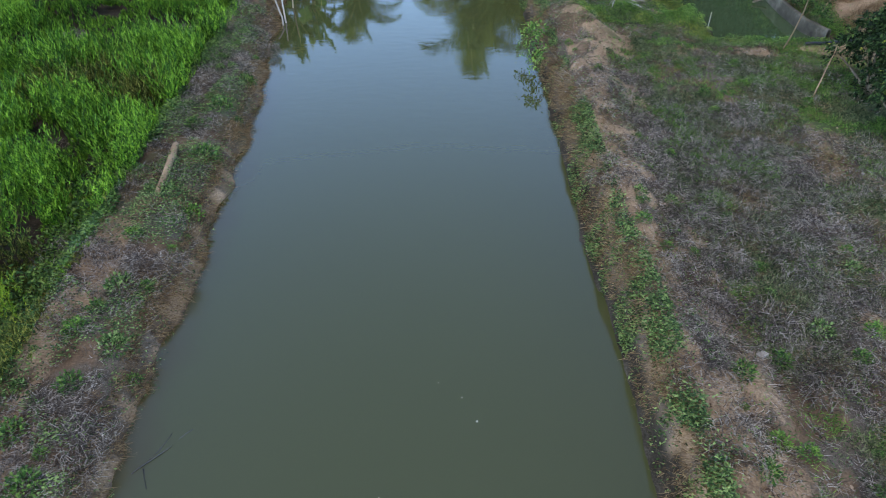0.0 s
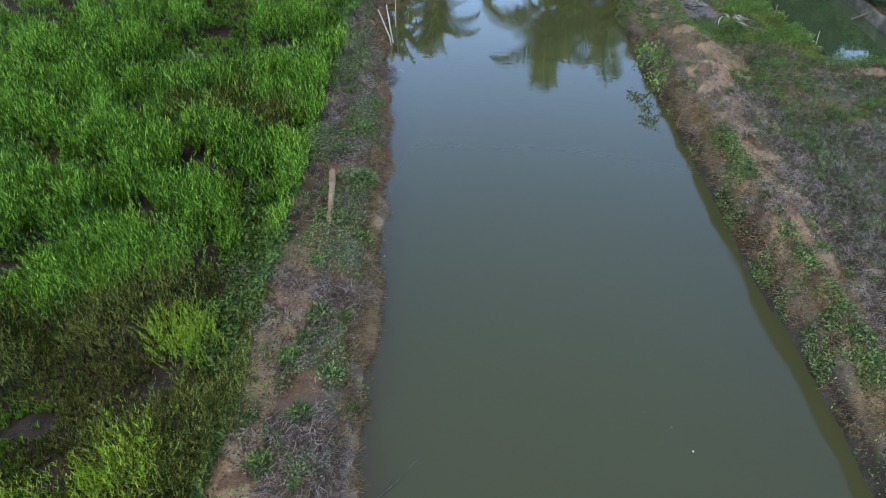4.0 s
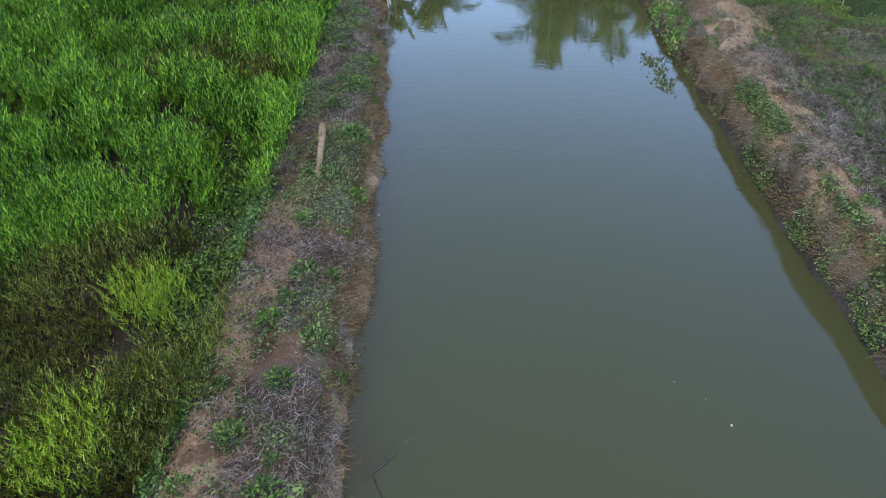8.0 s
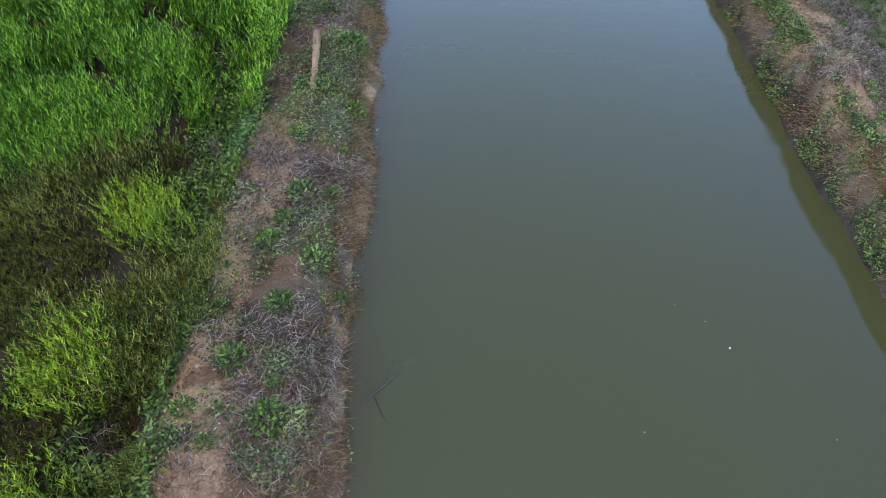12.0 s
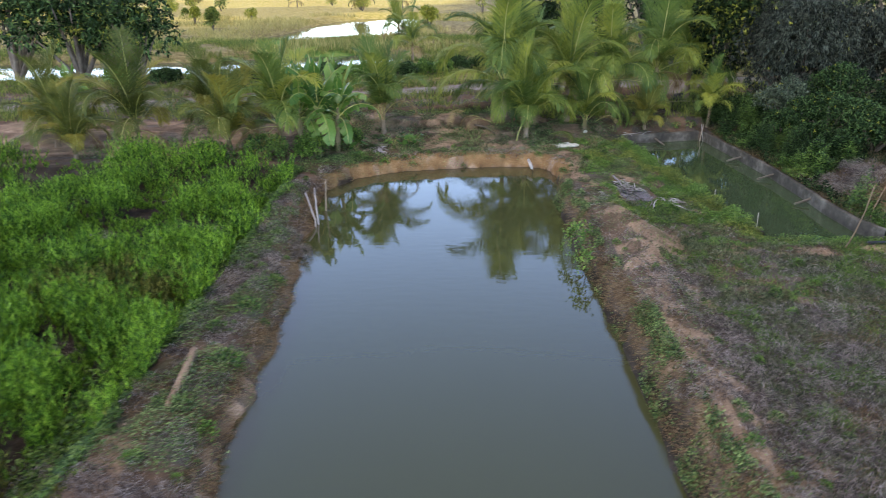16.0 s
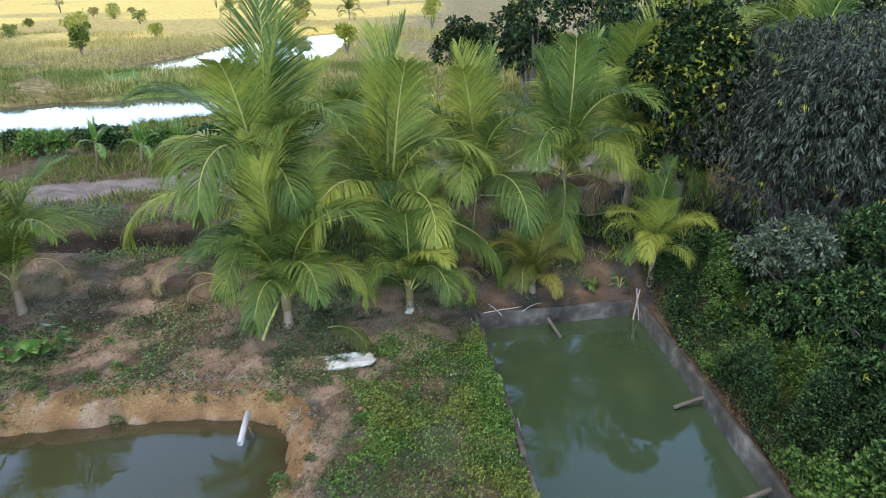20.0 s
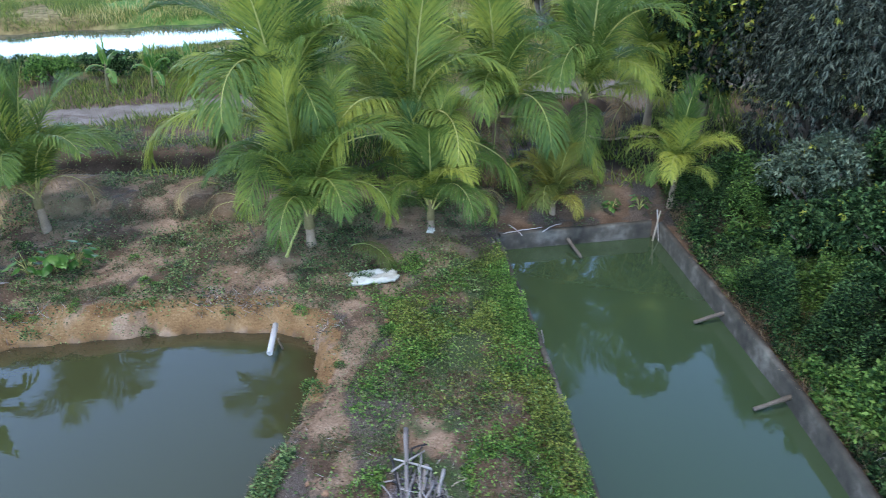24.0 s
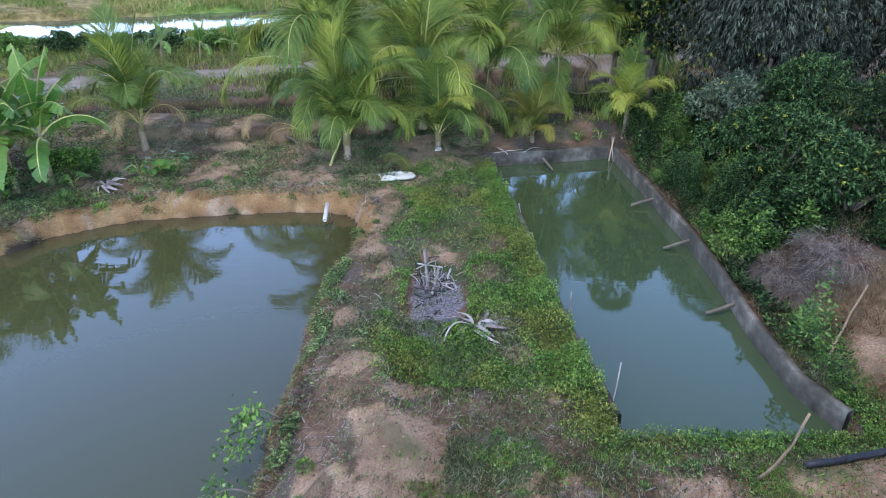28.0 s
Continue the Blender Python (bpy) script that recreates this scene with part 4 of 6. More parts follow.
for i, (bx, by, tall, k, n) in enumerate([(-8.7, 38.6, 3.0, 1.4, 12), (-7.7, 39.3, 2.5, 1.25, 11), (-9.8, 39.2, 2.5, 1.2, 11), (-8.9, 59.8, 1.4, 0.7, 6), (-7.0, 60.4, 1.3, 0.65, 6), (-11.5, 60.0, 1.5, 0.7, 6), (-27, 47.5, 2.2, 0.9, 7),
                                      (-24.5, 49.5, 2.0, 0.85, 7)]):
    banana(bx, by, tall, k, n, 700 + i)


# ---------------------------------------------------------------- weeds, grass and creepers
def scatter(n, x0, x1, y0, y1, keep):
    x, y = RNG.uniform(x0, x1, n), RNG.uniform(y0, y1, n)
    ok = RNG.random(n) < keep(x, y)
    return x[ok], y[ok]


def weed_zone(x, y):
    edge = -9.15 + (fbm(x * 0.8, y * 0.8, 3, 151) - 0.5) * 1.3
    return step(edge + 0.25, edge - 0.25, x) * step(36.4, 35.2, y + 0.1 * (x + 12)) * step(-34, -32, x)


def shoots(x, y, tall, leaves, leaf, width, lean=0.22, first=0.25):
    """Upright stems closely set with narrow leaves."""
    n = len(x)
    base = np.stack([x, y, height(x, y)], -1)
    stem = np.stack([RNG.normal(0, lean, n), RNG.normal(0, lean, n), np.ones(n)], -1) * tall[:, None]
    t = RNG.uniform(first, 1.0, (n, leaves)) ** 0.8
    at = (base[:, None] + stem[:, None] * t[..., None]).reshape(-1, 3)
    a = RNG.uniform(0, 2 * np.pi, n * leaves)
    way = np.stack([np.cos(a), np.sin(a), RNG.uniform(0.5, 2.4, n * leaves)], -1) + np.repeat(unit(stem), leaves, 0) * 0.5
    size = np.repeat(leaf, leaves) * RNG.uniform(0.7, 1.25, n * leaves) * (1.15 - 0.4 * t.ravel())
    return blade_tris(at, way, size, size * width)


SEEN = lambda a, b: a > -(13.5 + 0.40 * b)
CLUMP = lambda a, b: fbm(a * 0.5, b * 0.5, 3, 131)
HOLLOW = lambda a, b: step(0.41, 0.35, fbm(a * 0.8 + 4, b * 0.8, 3, 137) + 0.08 * step(14, 11, b))
x, y = scatter(140000, -28, -8, 2, 37, lambda a, b: weed_zone(a, b) * SEEN(a, b) * np.clip(step(0.40, 0.50, CLUMP(a, b)) + 0.28 + 0.5 * step(15, 11, b), 0, 1) * (1 - 0.97 * HOLLOW(a, b)) * np.clip(1.3 - np.hypot(a + 8, b - 8) / 32, 0.42, 1))
lump = CLUMP(x, y)
tall = (0.16 + 1.4 * step(0.39, 0.58, lump)) * RNG.uniform(0.7, 1.12, len(x)) * (1 - 0.5 * step(0.46, 0.38, fbm(x * 0.8 + 4, y * 0.8, 3, 137)))
far = np.clip(np.hypot(x + 4, y - 1) / 15, 0.9, 1.35)
olive = fbm(x * 0.28 + 3, y * 0.28, 3, 161) + 0.34 * step(15, 9.5, y + 0.5 * (x + 12)) - 0.25 > RNG.normal(0.46, 0.035, len(x))
yellow = (np.minimum.reduce([np.hypot(x + a, y - b) / c for a, b, c in ((10.7, 10.8, 0.8), (11.0, 7.2, 0.7), (12.6, 6.0, 0.7), (10.6, 4.6, 0.7))]) < RNG.uniform(0.15, 1.35, len(x)))
tall = np.where(yellow, np.maximum(tall, 1.0), np.where(olive, tall * 0.75, tall))
kind = np.where(yellow, 2, np.where(olive, 1, 0))
for k, name, mat, label in ((0, "weed_field", MAT_WEED, "lush bright green waist-high weeds beside the bank"), (1, "dry_weed_field", MAT_WEED_OLIVE, "olive and half-dry weeds among the green ones"),
                            (2, "yellow_weeds", MAT_YELLOW_LEAF, "yellow-green taller shrubby weeds")):
    sel = kind == k
    v, f = shoots(x[sel], y[sel], tall[sel], 16, 0.175 * far[sel], 0.145 if k != 1 else 0.12, 0.24 if k != 1 else 0.42)
    stuff(name, v, f, mat, label, "weeds")


def land(a, b, gap=0.12):
    return (pond_gap(a, b) > gap) & (tank_gap(a, b) > 0.25)


ASH = lambda a, b: np.hypot((a - 7.2) / 0.85, (b - 31.5) / 2.4)
BARE = lambda a, b: np.clip(grid_value(WEIGHTS["bare"], a, b), 0, 1)
# matted dry stalks on both banks
DRY = lambda a, b: step(0.34, 0.52, fbm(a * 0.9, b * 0.9, 3, 171))
x, y = scatter(1300000, -9.4, 14.5, 2, 36.5, lambda a, b: land(a, b, -0.05) * np.clip(DRY(a, b) * np.where(a < 0, 0.6, 0.5 * step(27, 15, b) + 0.12) + np.where(a < 0, 0.9, 0.6) * step(0.7, 0.2, pond_gap(a, b)) * step(0.3, 0.5, fbm(a, b, 3, 175)), 0, 1) * np.where(a < 0, step(36.5, 35.5, b), step(35, 29, b)) * (1 - 0.6 * BARE(a, b)))
gap = pond_gap(x, y)
way = np.stack([RNG.normal(0, 0.9, len(x)), RNG.normal(0, 0.9, len(x)), RNG.uniform(0.0, 0.7, len(x))], -1)
hang = step(0.5, 0.1, gap)
way[:, 0] += hang * np.where(x < 0, 1.0, -1.0) * 0.9
way[:, 2] -= hang * 0.5
at, run = np.stack([x, y, height(x, y) + 0.02], -1), RNG.uniform(0.10, 0.30, len(x))
brown = hang * 0.8 + fbm(x * 0.6, y * 0.6, 3, 177) - 0.15 > RNG.normal(0.5, 0.1, len(x))
for name, sel, mat, label in (("dry_stalks", ~brown, MAT_STRAW, "grey-violet dry stalks matted over the banks"), ("brown_grass", brown, MAT_BROWN_GRASS, "brown withered grass hanging over the bank edges")):
    v, f = blade_tris(at[sel], way[sel], run[sel], 0.012)
    stuff(name, v, f, mat, label, "dry grass")

# withered grass that hangs over both rims
x, y = scatter(500000, -8.2, 5.2, 3, 35, lambda a, b: (np.abs(pond_gap(a, b) - 0.38) < 0.26) * (height(a, b) > 0.3) * np.clip(0.2 + step(0.36, 0.52, fbm(a * 1.2 + 8, b * 1.2, 3, 179)), 0, 1))
v, f = blade_tris(np.stack([x, y, height(x, y) + 0.03], -1), np.stack([np.where(x < 0, 0.7, -0.7) + RNG.normal(0, 0.5, len(x)), RNG.normal(0, 0.6, len(x)), RNG.uniform(-0.5, 0.6, len(x))], -1), RNG.uniform(0.10, 0.26, len(x)), 0.012)
stuff("rim_grass", v, f, MAT_BROWN_GRASS, "brown withered grass hanging over the rims of the pond", "dry grass")

# creepers on the banks
GREENS = lambda a, b: step(0.45, 0.55, fbm(a * 0.8 + 5, b * 0.8, 3, 181))
RIM = lambda a, b: step(0.8, 0.35, np.abs(pond_gap(a, b) - 0.3)) * step(0.36, 0.5, fbm(a * 0.7 + 15, b * 0.7, 3, 183))
x, y = scatter(900000, -9.6, 13.5, 2, 42, lambda a, b: land(a, b, -0.1) * np.clip(GREENS(a, b) * np.where(a < 0, 0.7, 0.14) + np.where(a > 0, 0.14, 0.4) * RIM(a, b), 0, 1)
               * (1 - 0.75 * BARE(a, b)) * np.where((a > 6) & (b < 24), 0.25, 1) * np.where((a < 0) & (b < 35), 0.15 + 0.85 * step(0.3, 0.75, pond_gap(a, b)), 1))
plump = 0.05 + 0.34 * step(0.46, 0.68, fbm(x * 0.8 + 5, y * 0.8, 3, 181))
z = height(x, y) + RNG.uniform(0.0, 1.0, len(x)) * plump
way = np.stack([RNG.normal(0, 1, len(x)), RNG.normal(0, 1, len(x)), RNG.uniform(-0.1, 0.6, len(x))], -1)
size = RNG.uniform(0.04, 0.085, len(x))
v, f = leaf_quads(np.stack([x, y, z], -1), way, size, size * 0.5)
stuff("creepers", v, f, MAT_COVER, "low creeping plants with small green leaves", "creeper")

# trailing plants that hang over the steep rim of the pond
x, y = scatter(100000, 3.5, 4.9, 3, 34, lambda a, b: (np.abs(pond_gap(a, b) - 0.28) < 0.42) * step(0.46, 0.66, fbm(a * 1.3 + 30, b * 1.3, 4, 193)))
z = height(x, y) + RNG.uniform(0.0, 0.2, len(x))
size = RNG.uniform(0.05, 0.10, len(x))
v, f = leaf_quads(np.stack([x, y, z], -1), np.stack([RNG.normal(-0.5, 0.8, len(x)), RNG.normal(0, 0.8, len(x)), RNG.uniform(-0.6, 0.5, len(x))], -1), size, size * 0.45)
stuff("rim_creepers", v, f, MAT_COVER, "green creepers trailing over the steep pond rim", "creeper")

# rank low plants along the foot of the bank, up to the weeds
x, y = scatter(70000, -11.2, -8.8, 2, 36, lambda a, b: step(-8.8, -9.2, a + 0.7 * (fbm(a, b, 2, 187) - 0.5)) * step(0.30, 0.46, fbm(a * 0.9, b * 0.9, 3, 185)) * step(-11.2, -10.2, a))
z = height(x, y) + RNG.uniform(0, 0.55, len(x)) * fbm(x, y, 3, 189)
size = RNG.uniform(0.06, 0.17, len(x))
v, f = leaf_quads(np.stack([x, y, z], -1), np.stack([RNG.normal(0, 1, len(x)), RNG.normal(0, 1, len(x)), RNG.uniform(-0.1, 0.8, len(x))], -1), size, size * 0.4)
stuff("rank_growth", v, f, MAT_BANK_LEAF, "dark green rank plants at the foot of the bank", "weeds")

# short turf on the open ground
x, y = scatter(420000, 4.5, 17, 5, 30, lambda a, b: land(a, b) * np.clip(0.12 + step(0.40, 0.56, fbm(a * 0.6, b * 0.6, 4, 191)) * (0.75 + 0.25 * step(12, 18, b)), 0, 1) * step(5.0, 7.5, a) * (1 - 0.85 * BARE(a, b)))
v, f = blade_tris(np.stack([x, y, height(x, y)], -1), np.stack([RNG.normal(0, 0.9, len(x)), RNG.normal(0, 0.9, len(x)), np.ones(len(x)) * 0.8], -1), RNG.uniform(0.08, 0.19, len(x)), 0.019)
fresh = np.repeat(fbm(x * 0.9 + 2, y * 0.9, 3, 195) + 0.05 * step(14, 22, y) > RNG.normal(0.60, 0.04, len(x)), 1)
v = v.reshape(-1, 3, 3)
for name, sel, mat, label in (("turf", ~fresh, MAT_TURF, "short dull green turf with dry gaps"), ("fresh_grass", fresh, MAT_LUSH, "patches of fresh green grass in the dry turf")):
    stuff(name, v[sel].reshape(-1, 3), np.arange(3 * int(sel.sum())).reshape(-1, 3), mat, label, "grass")

# thin dull turf on the dike behind the pond and between pond and tank
x, y = scatter(420000, -9, 11.5, 26, 46.5, lambda a, b: land(a, b, 0.3) * np.where(b > 37, step(9.5, 8.5, a), step(4.4, 5.2, a)) * np.clip(0.08 + step(0.44, 0.58, fbm(a * 1.1 + 6, b * 1.1, 4, 197)), 0, 1) * (ASH(a, b) > 1.0) * (1 - 0.6 * BARE(a, b)))
v, f = blade_tris(np.stack([x, y, height(x, y)], -1), np.stack([RNG.normal(0, 0.8, len(x)), RNG.normal(0, 0.8, len(x)), np.ones(len(x)) * 0.7], -1), RNG.uniform(0.05, 0.15, len(x)), 0.016)
stuff("dike_turf", v, f, MAT_TURF, "thin grey-green turf on trodden earth", "grass")

# lush strip between pond and tank
STRIP = lambda a, b: step(4.9, 6.6, a + 0.9 * (fbm(a, b, 2, 5) - 0.5)) * (tank_gap(a, b) > 0.02) * step(43, 41, b) * np.where(b > 27.5, step(12.2, 11.4, a), step(25.4, 26.6, b) * step(8.5, 11, a) * step(17.5, 16, a))
x, y = scatter(650000, 4.6, 17.5, 24.5, 43, lambda a, b: np.clip(STRIP(a, b) * (0.10 + step(0.44, 0.57, fbm(a * 0.9, b * 0.9, 4, 201)) * 0.7 + 0.8 * step(1.6, 0.2, tank_gap(a, b) + 3.0 * (fbm(a * 0.8, b * 0.8, 3, 203) - 0.45))), 0, 1) * (ASH(a, b) > 1.0) * (1 - 0.8 * BARE(a, b)))
tall = 0.05 + np.where(y < 27.5, 0.16, 0.34) * step(1.3, 0.1, tank_gap(x, y) + 2.0 * (fbm(x * 0.8, y * 0.8, 3, 203) - 0.45)) + 0.18 * step(0.4, 0.7, fbm(x * 1.5, y * 1.5, 2, 211))
z = height(x, y) + RNG.uniform(0, 1, len(x)) * tall
way = np.stack([RNG.normal(0, 0.8, len(x)), RNG.normal(0, 0.8, len(x)), RNG.uniform(0, 1.0, len(x))], -1)
size = RNG.uniform(0.038, 0.078, len(x))
pale = fbm(x * 0.6 + 4, y * 0.6, 3, 205) + 0.10 * step(11.0, 7.0, x) - 0.05 > RNG.normal(0.56, 0.05, len(x))
for name, sel, mat, label in (("lush_strip", ~pale, MAT_LUSH, "lush green creepers and grass between pond and tank"), ("pale_strip", pale, MAT_YELLOW_GRASS, "yellowish low grass between pond and tank")):
    v, f = leaf_quads(np.stack([x, y, z], -1)[sel], way[sel], size[sel], size[sel] * 0.55)
    stuff(name, v, f, mat, label, "grass")

# tangled low growth beside the tank and behind the palms
x, y = scatter(560000, 15, 22, 26, 47, lambda a, b: (tank_gap(a, b) > 0.28) * (np.hypot((a - 17.9) / 2.0, (b - 31.9) / 1.9) > 1) * step(14.9, 15.5, a) * np.clip(step(31, 33, b) * np.where(a < 18.3, 1.0, 0.6) * (0.12 + 0.88 * step(0.36, 0.46, fbm(a * 0.8 + 3, b * 0.8, 3, 229))) + 0.2 * step(18.5, 20, a) + 0.25 * step(26, 28, b) * step(17.3, 16.2, a), 0, 1))
z = height(x, y) + RNG.uniform(0, 1, len(x)) ** 0.7 * (0.22 + 1.7 * step(0.40, 0.75, fbm(x * 0.9, y * 0.9, 3, 221)))
way = np.stack([RNG.normal(0, 0.9, len(x)), RNG.normal(0, 0.9, len(x)), RNG.uniform(-0.2, 0.8, len(x))], -1)
size = RNG.uniform(0.055, 0.10, len(x)) * np.where(fbm(x * 0.5, y * 0.5, 2, 223) > 0.58, 1.7, 1.0)
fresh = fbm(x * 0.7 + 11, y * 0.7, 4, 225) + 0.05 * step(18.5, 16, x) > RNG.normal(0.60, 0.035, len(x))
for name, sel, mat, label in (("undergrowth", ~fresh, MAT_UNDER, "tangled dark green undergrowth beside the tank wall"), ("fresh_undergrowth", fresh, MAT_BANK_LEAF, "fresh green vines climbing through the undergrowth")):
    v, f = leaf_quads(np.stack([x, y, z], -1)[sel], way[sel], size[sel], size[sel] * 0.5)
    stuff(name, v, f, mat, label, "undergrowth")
# dry grass showing in the gaps beside the tank
x, y = scatter(60000, 15.2, 21, 27, 45, lambda a, b: (tank_gap(a, b) > 0.25) * step(0.40, 0.55, fbm(a * 0.8 + 3, b * 0.8, 3, 227)))
v, f = blade_tris(np.stack([x, y, height(x, y)], -1), np.stack([RNG.normal(0, 0.7, len(x)), RNG.normal(0, 0.7, len(x)), np.ones(len(x)) * 0.9], -1), RNG.uniform(0.2, 0.55, len(x)), 0.013)
stuff("gap_grass", v, f, MAT_BROWN_GRASS, "thin withered grass between the vines", "dry grass")

# low green patches behind the pond, under the palms
x, y = scatter(260000, -22, 15, 37.5, 52, lambda a, b: land(a, b) * step(0.46, 0.6, fbm(a * 0.5 + 7, b * 0.5, 3, 251)) * (line_gap(a, b, DITCH) > 1.2) * np.where(a < -6, 1, 0.55) * np.where((a < -7) | (b > 39), 1, 0.6))
tall = np.where(x < -6, 0.6, np.where(y < 41.5, 0.1, 0.25)) * RNG.uniform(0, 1, len(x))
size = RNG.uniform(0.05, 0.11, len(x))
v, f = leaf_quads(np.stack([x, y, height(x, y) + tall], -1), np.stack([RNG.normal(0, 0.9, len(x)), RNG.normal(0, 0.9, len(x)), RNG.uniform(-0.1, 0.8, len(x))], -1), size, size * 0.5)
stuff("green_patches", v, f, MAT_COVER, "green herbs in patches under the palms", "herbs")

# grass on the far dikes and by the track
x, y = scatter(260000, -60, 30, 46, 102, lambda a, b: (outline_gap(a, b, FAR_POND_A) > 0.3) * (outline_gap(a, b, FAR_POND_B) > 0.3) * (line_gap(a, b, ROAD) > 1.3) * (line_gap(a, b, DITCH) > 1.6)
               * step(0.3, 0.6, fbm(a * 0.4, b * 0.4, 3, 231)))
v, f = blade_tris(np.stack([x, y, height(x, y)], -1), np.stack([RNG.normal(0, 0.5, len(x)), RNG.normal(0, 0.5, len(x)), np.ones(len(x))], -1), RNG.uniform(0.2, 0.8, len(x)), 0.045)
stuff("dike_grass", v, f, MAT_YELLOW_GRASS, "rough grass on the dikes and beside the track", "grass")


# tall golden grass of the far dikes and fallow fields
x, y = scatter(60000, -75, 25, 84, 150, lambda a, b: (outline_gap(a, b, FAR_POND_A) > 0.4) * (outline_gap(a, b, FAR_POND_B) > 0.4) * step(0.38, 0.58, fbm(a * 0.12, b * 0.12, 3, 237)))
v, f = blade_tris(np.stack([x, y, height(x, y)], -1), np.stack([RNG.normal(0, 0.45, len(x)), RNG.normal(0, 0.45, len(x)), np.ones(len(x))], -1), RNG.uniform(0.4, 1.2, len(x)), 0.09)
stuff("golden_grass", v, f, MAT_STRAW_GOLD, "tall golden dry grass on the far dikes", "grass")

# ---------------------------------------------------------------- dead tangles and single plants on the banks
def tangle_mesh(seed, strands=260, thick=0.0034):
    """A low heap of dead, arching, criss-crossing vines."""
    r = np.random.default_rng(seed)
    pieces = []
    a = r.uniform(0, 2 * np.pi, strands)
    rad = 0.42 * np.sqrt(r.random(strands))
    p0 = np.stack([np.cos(a) * rad, np.sin(a) * rad, 0.22 * (1 - (rad / 0.45) ** 2) * r.random(strands)], -1)
    b = a + r.normal(0, 1.1, strands)
    run = r.uniform(0.1, 0.36, strands)
    p2 = p0 + np.stack([np.cos(b) * run, np.sin(b) * run, -0.05 * np.ones(strands)], -1)
    p2[:, 2] = np.maximum(p2[:, 2], -0.03)
    p1 = (p0 + p2) / 2 + np.stack([0 * a, 0 * a, r.uniform(0.03, 0.14, strands)], -1)
    for q0, q1, q2 in zip(p0, p1, p2):
        pieces.append(tube([q0, q1, q2], [thick, thick, thick * 0.5], 3, False))
    v, f = join(pieces)
    return mesh_from("dead_tangle", v, f, MAT_STRAW)


TANGLES = [tangle_mesh(500 + i) for i in range(5)]
spots = [(5.2, 10.6, 1.0), (4.9, 15.0, 1.1), (9.5, 17.7, 1.2), (9.4, 19.6, 1.1), (7.2, 10.3, 1.5), (6.3, 18.0, 1.0), (10.2, 15.8, 1.1), (-7.0, 7.4, 1.3), (-6.9, 12.3, 1.2), (-7.2, 26.0, 1.2),
         (4.6, 26.9, 0.9), (5.9, 20.2, 0.8), (5.6, 12.6, 1.2), (6.6, 14.0, 1.3), (5.3, 8.9, 1.2), (6.9, 12.2, 1.3), (7.6, 13.6, 1.1), (5.5, 17.0, 1.1), (7.4, 16.6, 1.2), (8.4, 15.0, 1.3), (6.2, 22.0, 1.0), (8.6, 12.4, 1.2), (7.9, 19.0, 1.0), (9.6, 13.6, 1.2), (11.4, 18.4, 1.0), (6.0, 10.6, 1.3), (7.8, 8.4, 1.3), (5.2, 6.8, 1.2)]
rr = np.random.default_rng(33)
tx, ty = scatter(1500, -9, 13, 3, 31, lambda a, b: land(a, b, 0.4) * DRY(a, b) * np.where(a < 0, 0.45, 0.2 * step(26, 20, b)))
spots += [(float(a), float(b), float(rr.uniform(0.45, 1.0))) for a, b in zip(tx[:150], ty[:150])]
hx_, hy_ = scatter(400, -20, -10, 5, 34, lambda a, b: HOLLOW(a, b) * SEEN(a, b))
spots += [(float(a), float(b), float(rr.uniform(0.8, 1.4))) for a, b in zip(hx_[:26], hy_[:26])]
for i, (a, b, k) in enumerate(spots):
    ob = new("dead_tangle", TANGLES[i % 5])
    ob.matrix_world = pose(a, b, float(height(a, b)[0]) - 0.01, 0, 0, rr.uniform(0, 360)) @ Matrix.Diagonal((k, k, k * rr.uniform(0.8, 1.2), 1))
    tagged(ob, "grey heap of dead tangled vines on the bank", "dead vines", "dead vine heaps on the banks")


def plant_mesh(seed, leaves=240, spread=0.28, tall=0.30, leaf=0.075, mat=None):
    r = np.random.default_rng(seed)
    d = unit(r.normal(size=(leaves, 3)) + [0, 0, 0.5])
    d[:, 2] = np.abs(d[:, 2])
    at = d * [spread, spread, tall] * (0.45 + 0.55 * r.random((leaves, 1)))
    size = leaf * r.uniform(0.7, 1.3, leaves)
    v1, f1 = leaf_quads(at, d * 0.8 + r.normal(size=(leaves, 3)) * 0.4, size, size * 0.5)
    return mesh_from("leaves", v1, f1, mat or MAT_LUSH)


def stem_mesh(seed, tall=0.25):
    r = np.random.default_rng(seed)
    dx, dy = r.normal(0, 0.06, 2)
    return mesh_from("stems", *tube([(0, 0, -0.05), (dx * 0.5, dy * 0.5, tall * 0.6), (dx, dy, tall)], [0.012, 0.009, 0.004], 5), MAT_BARK)


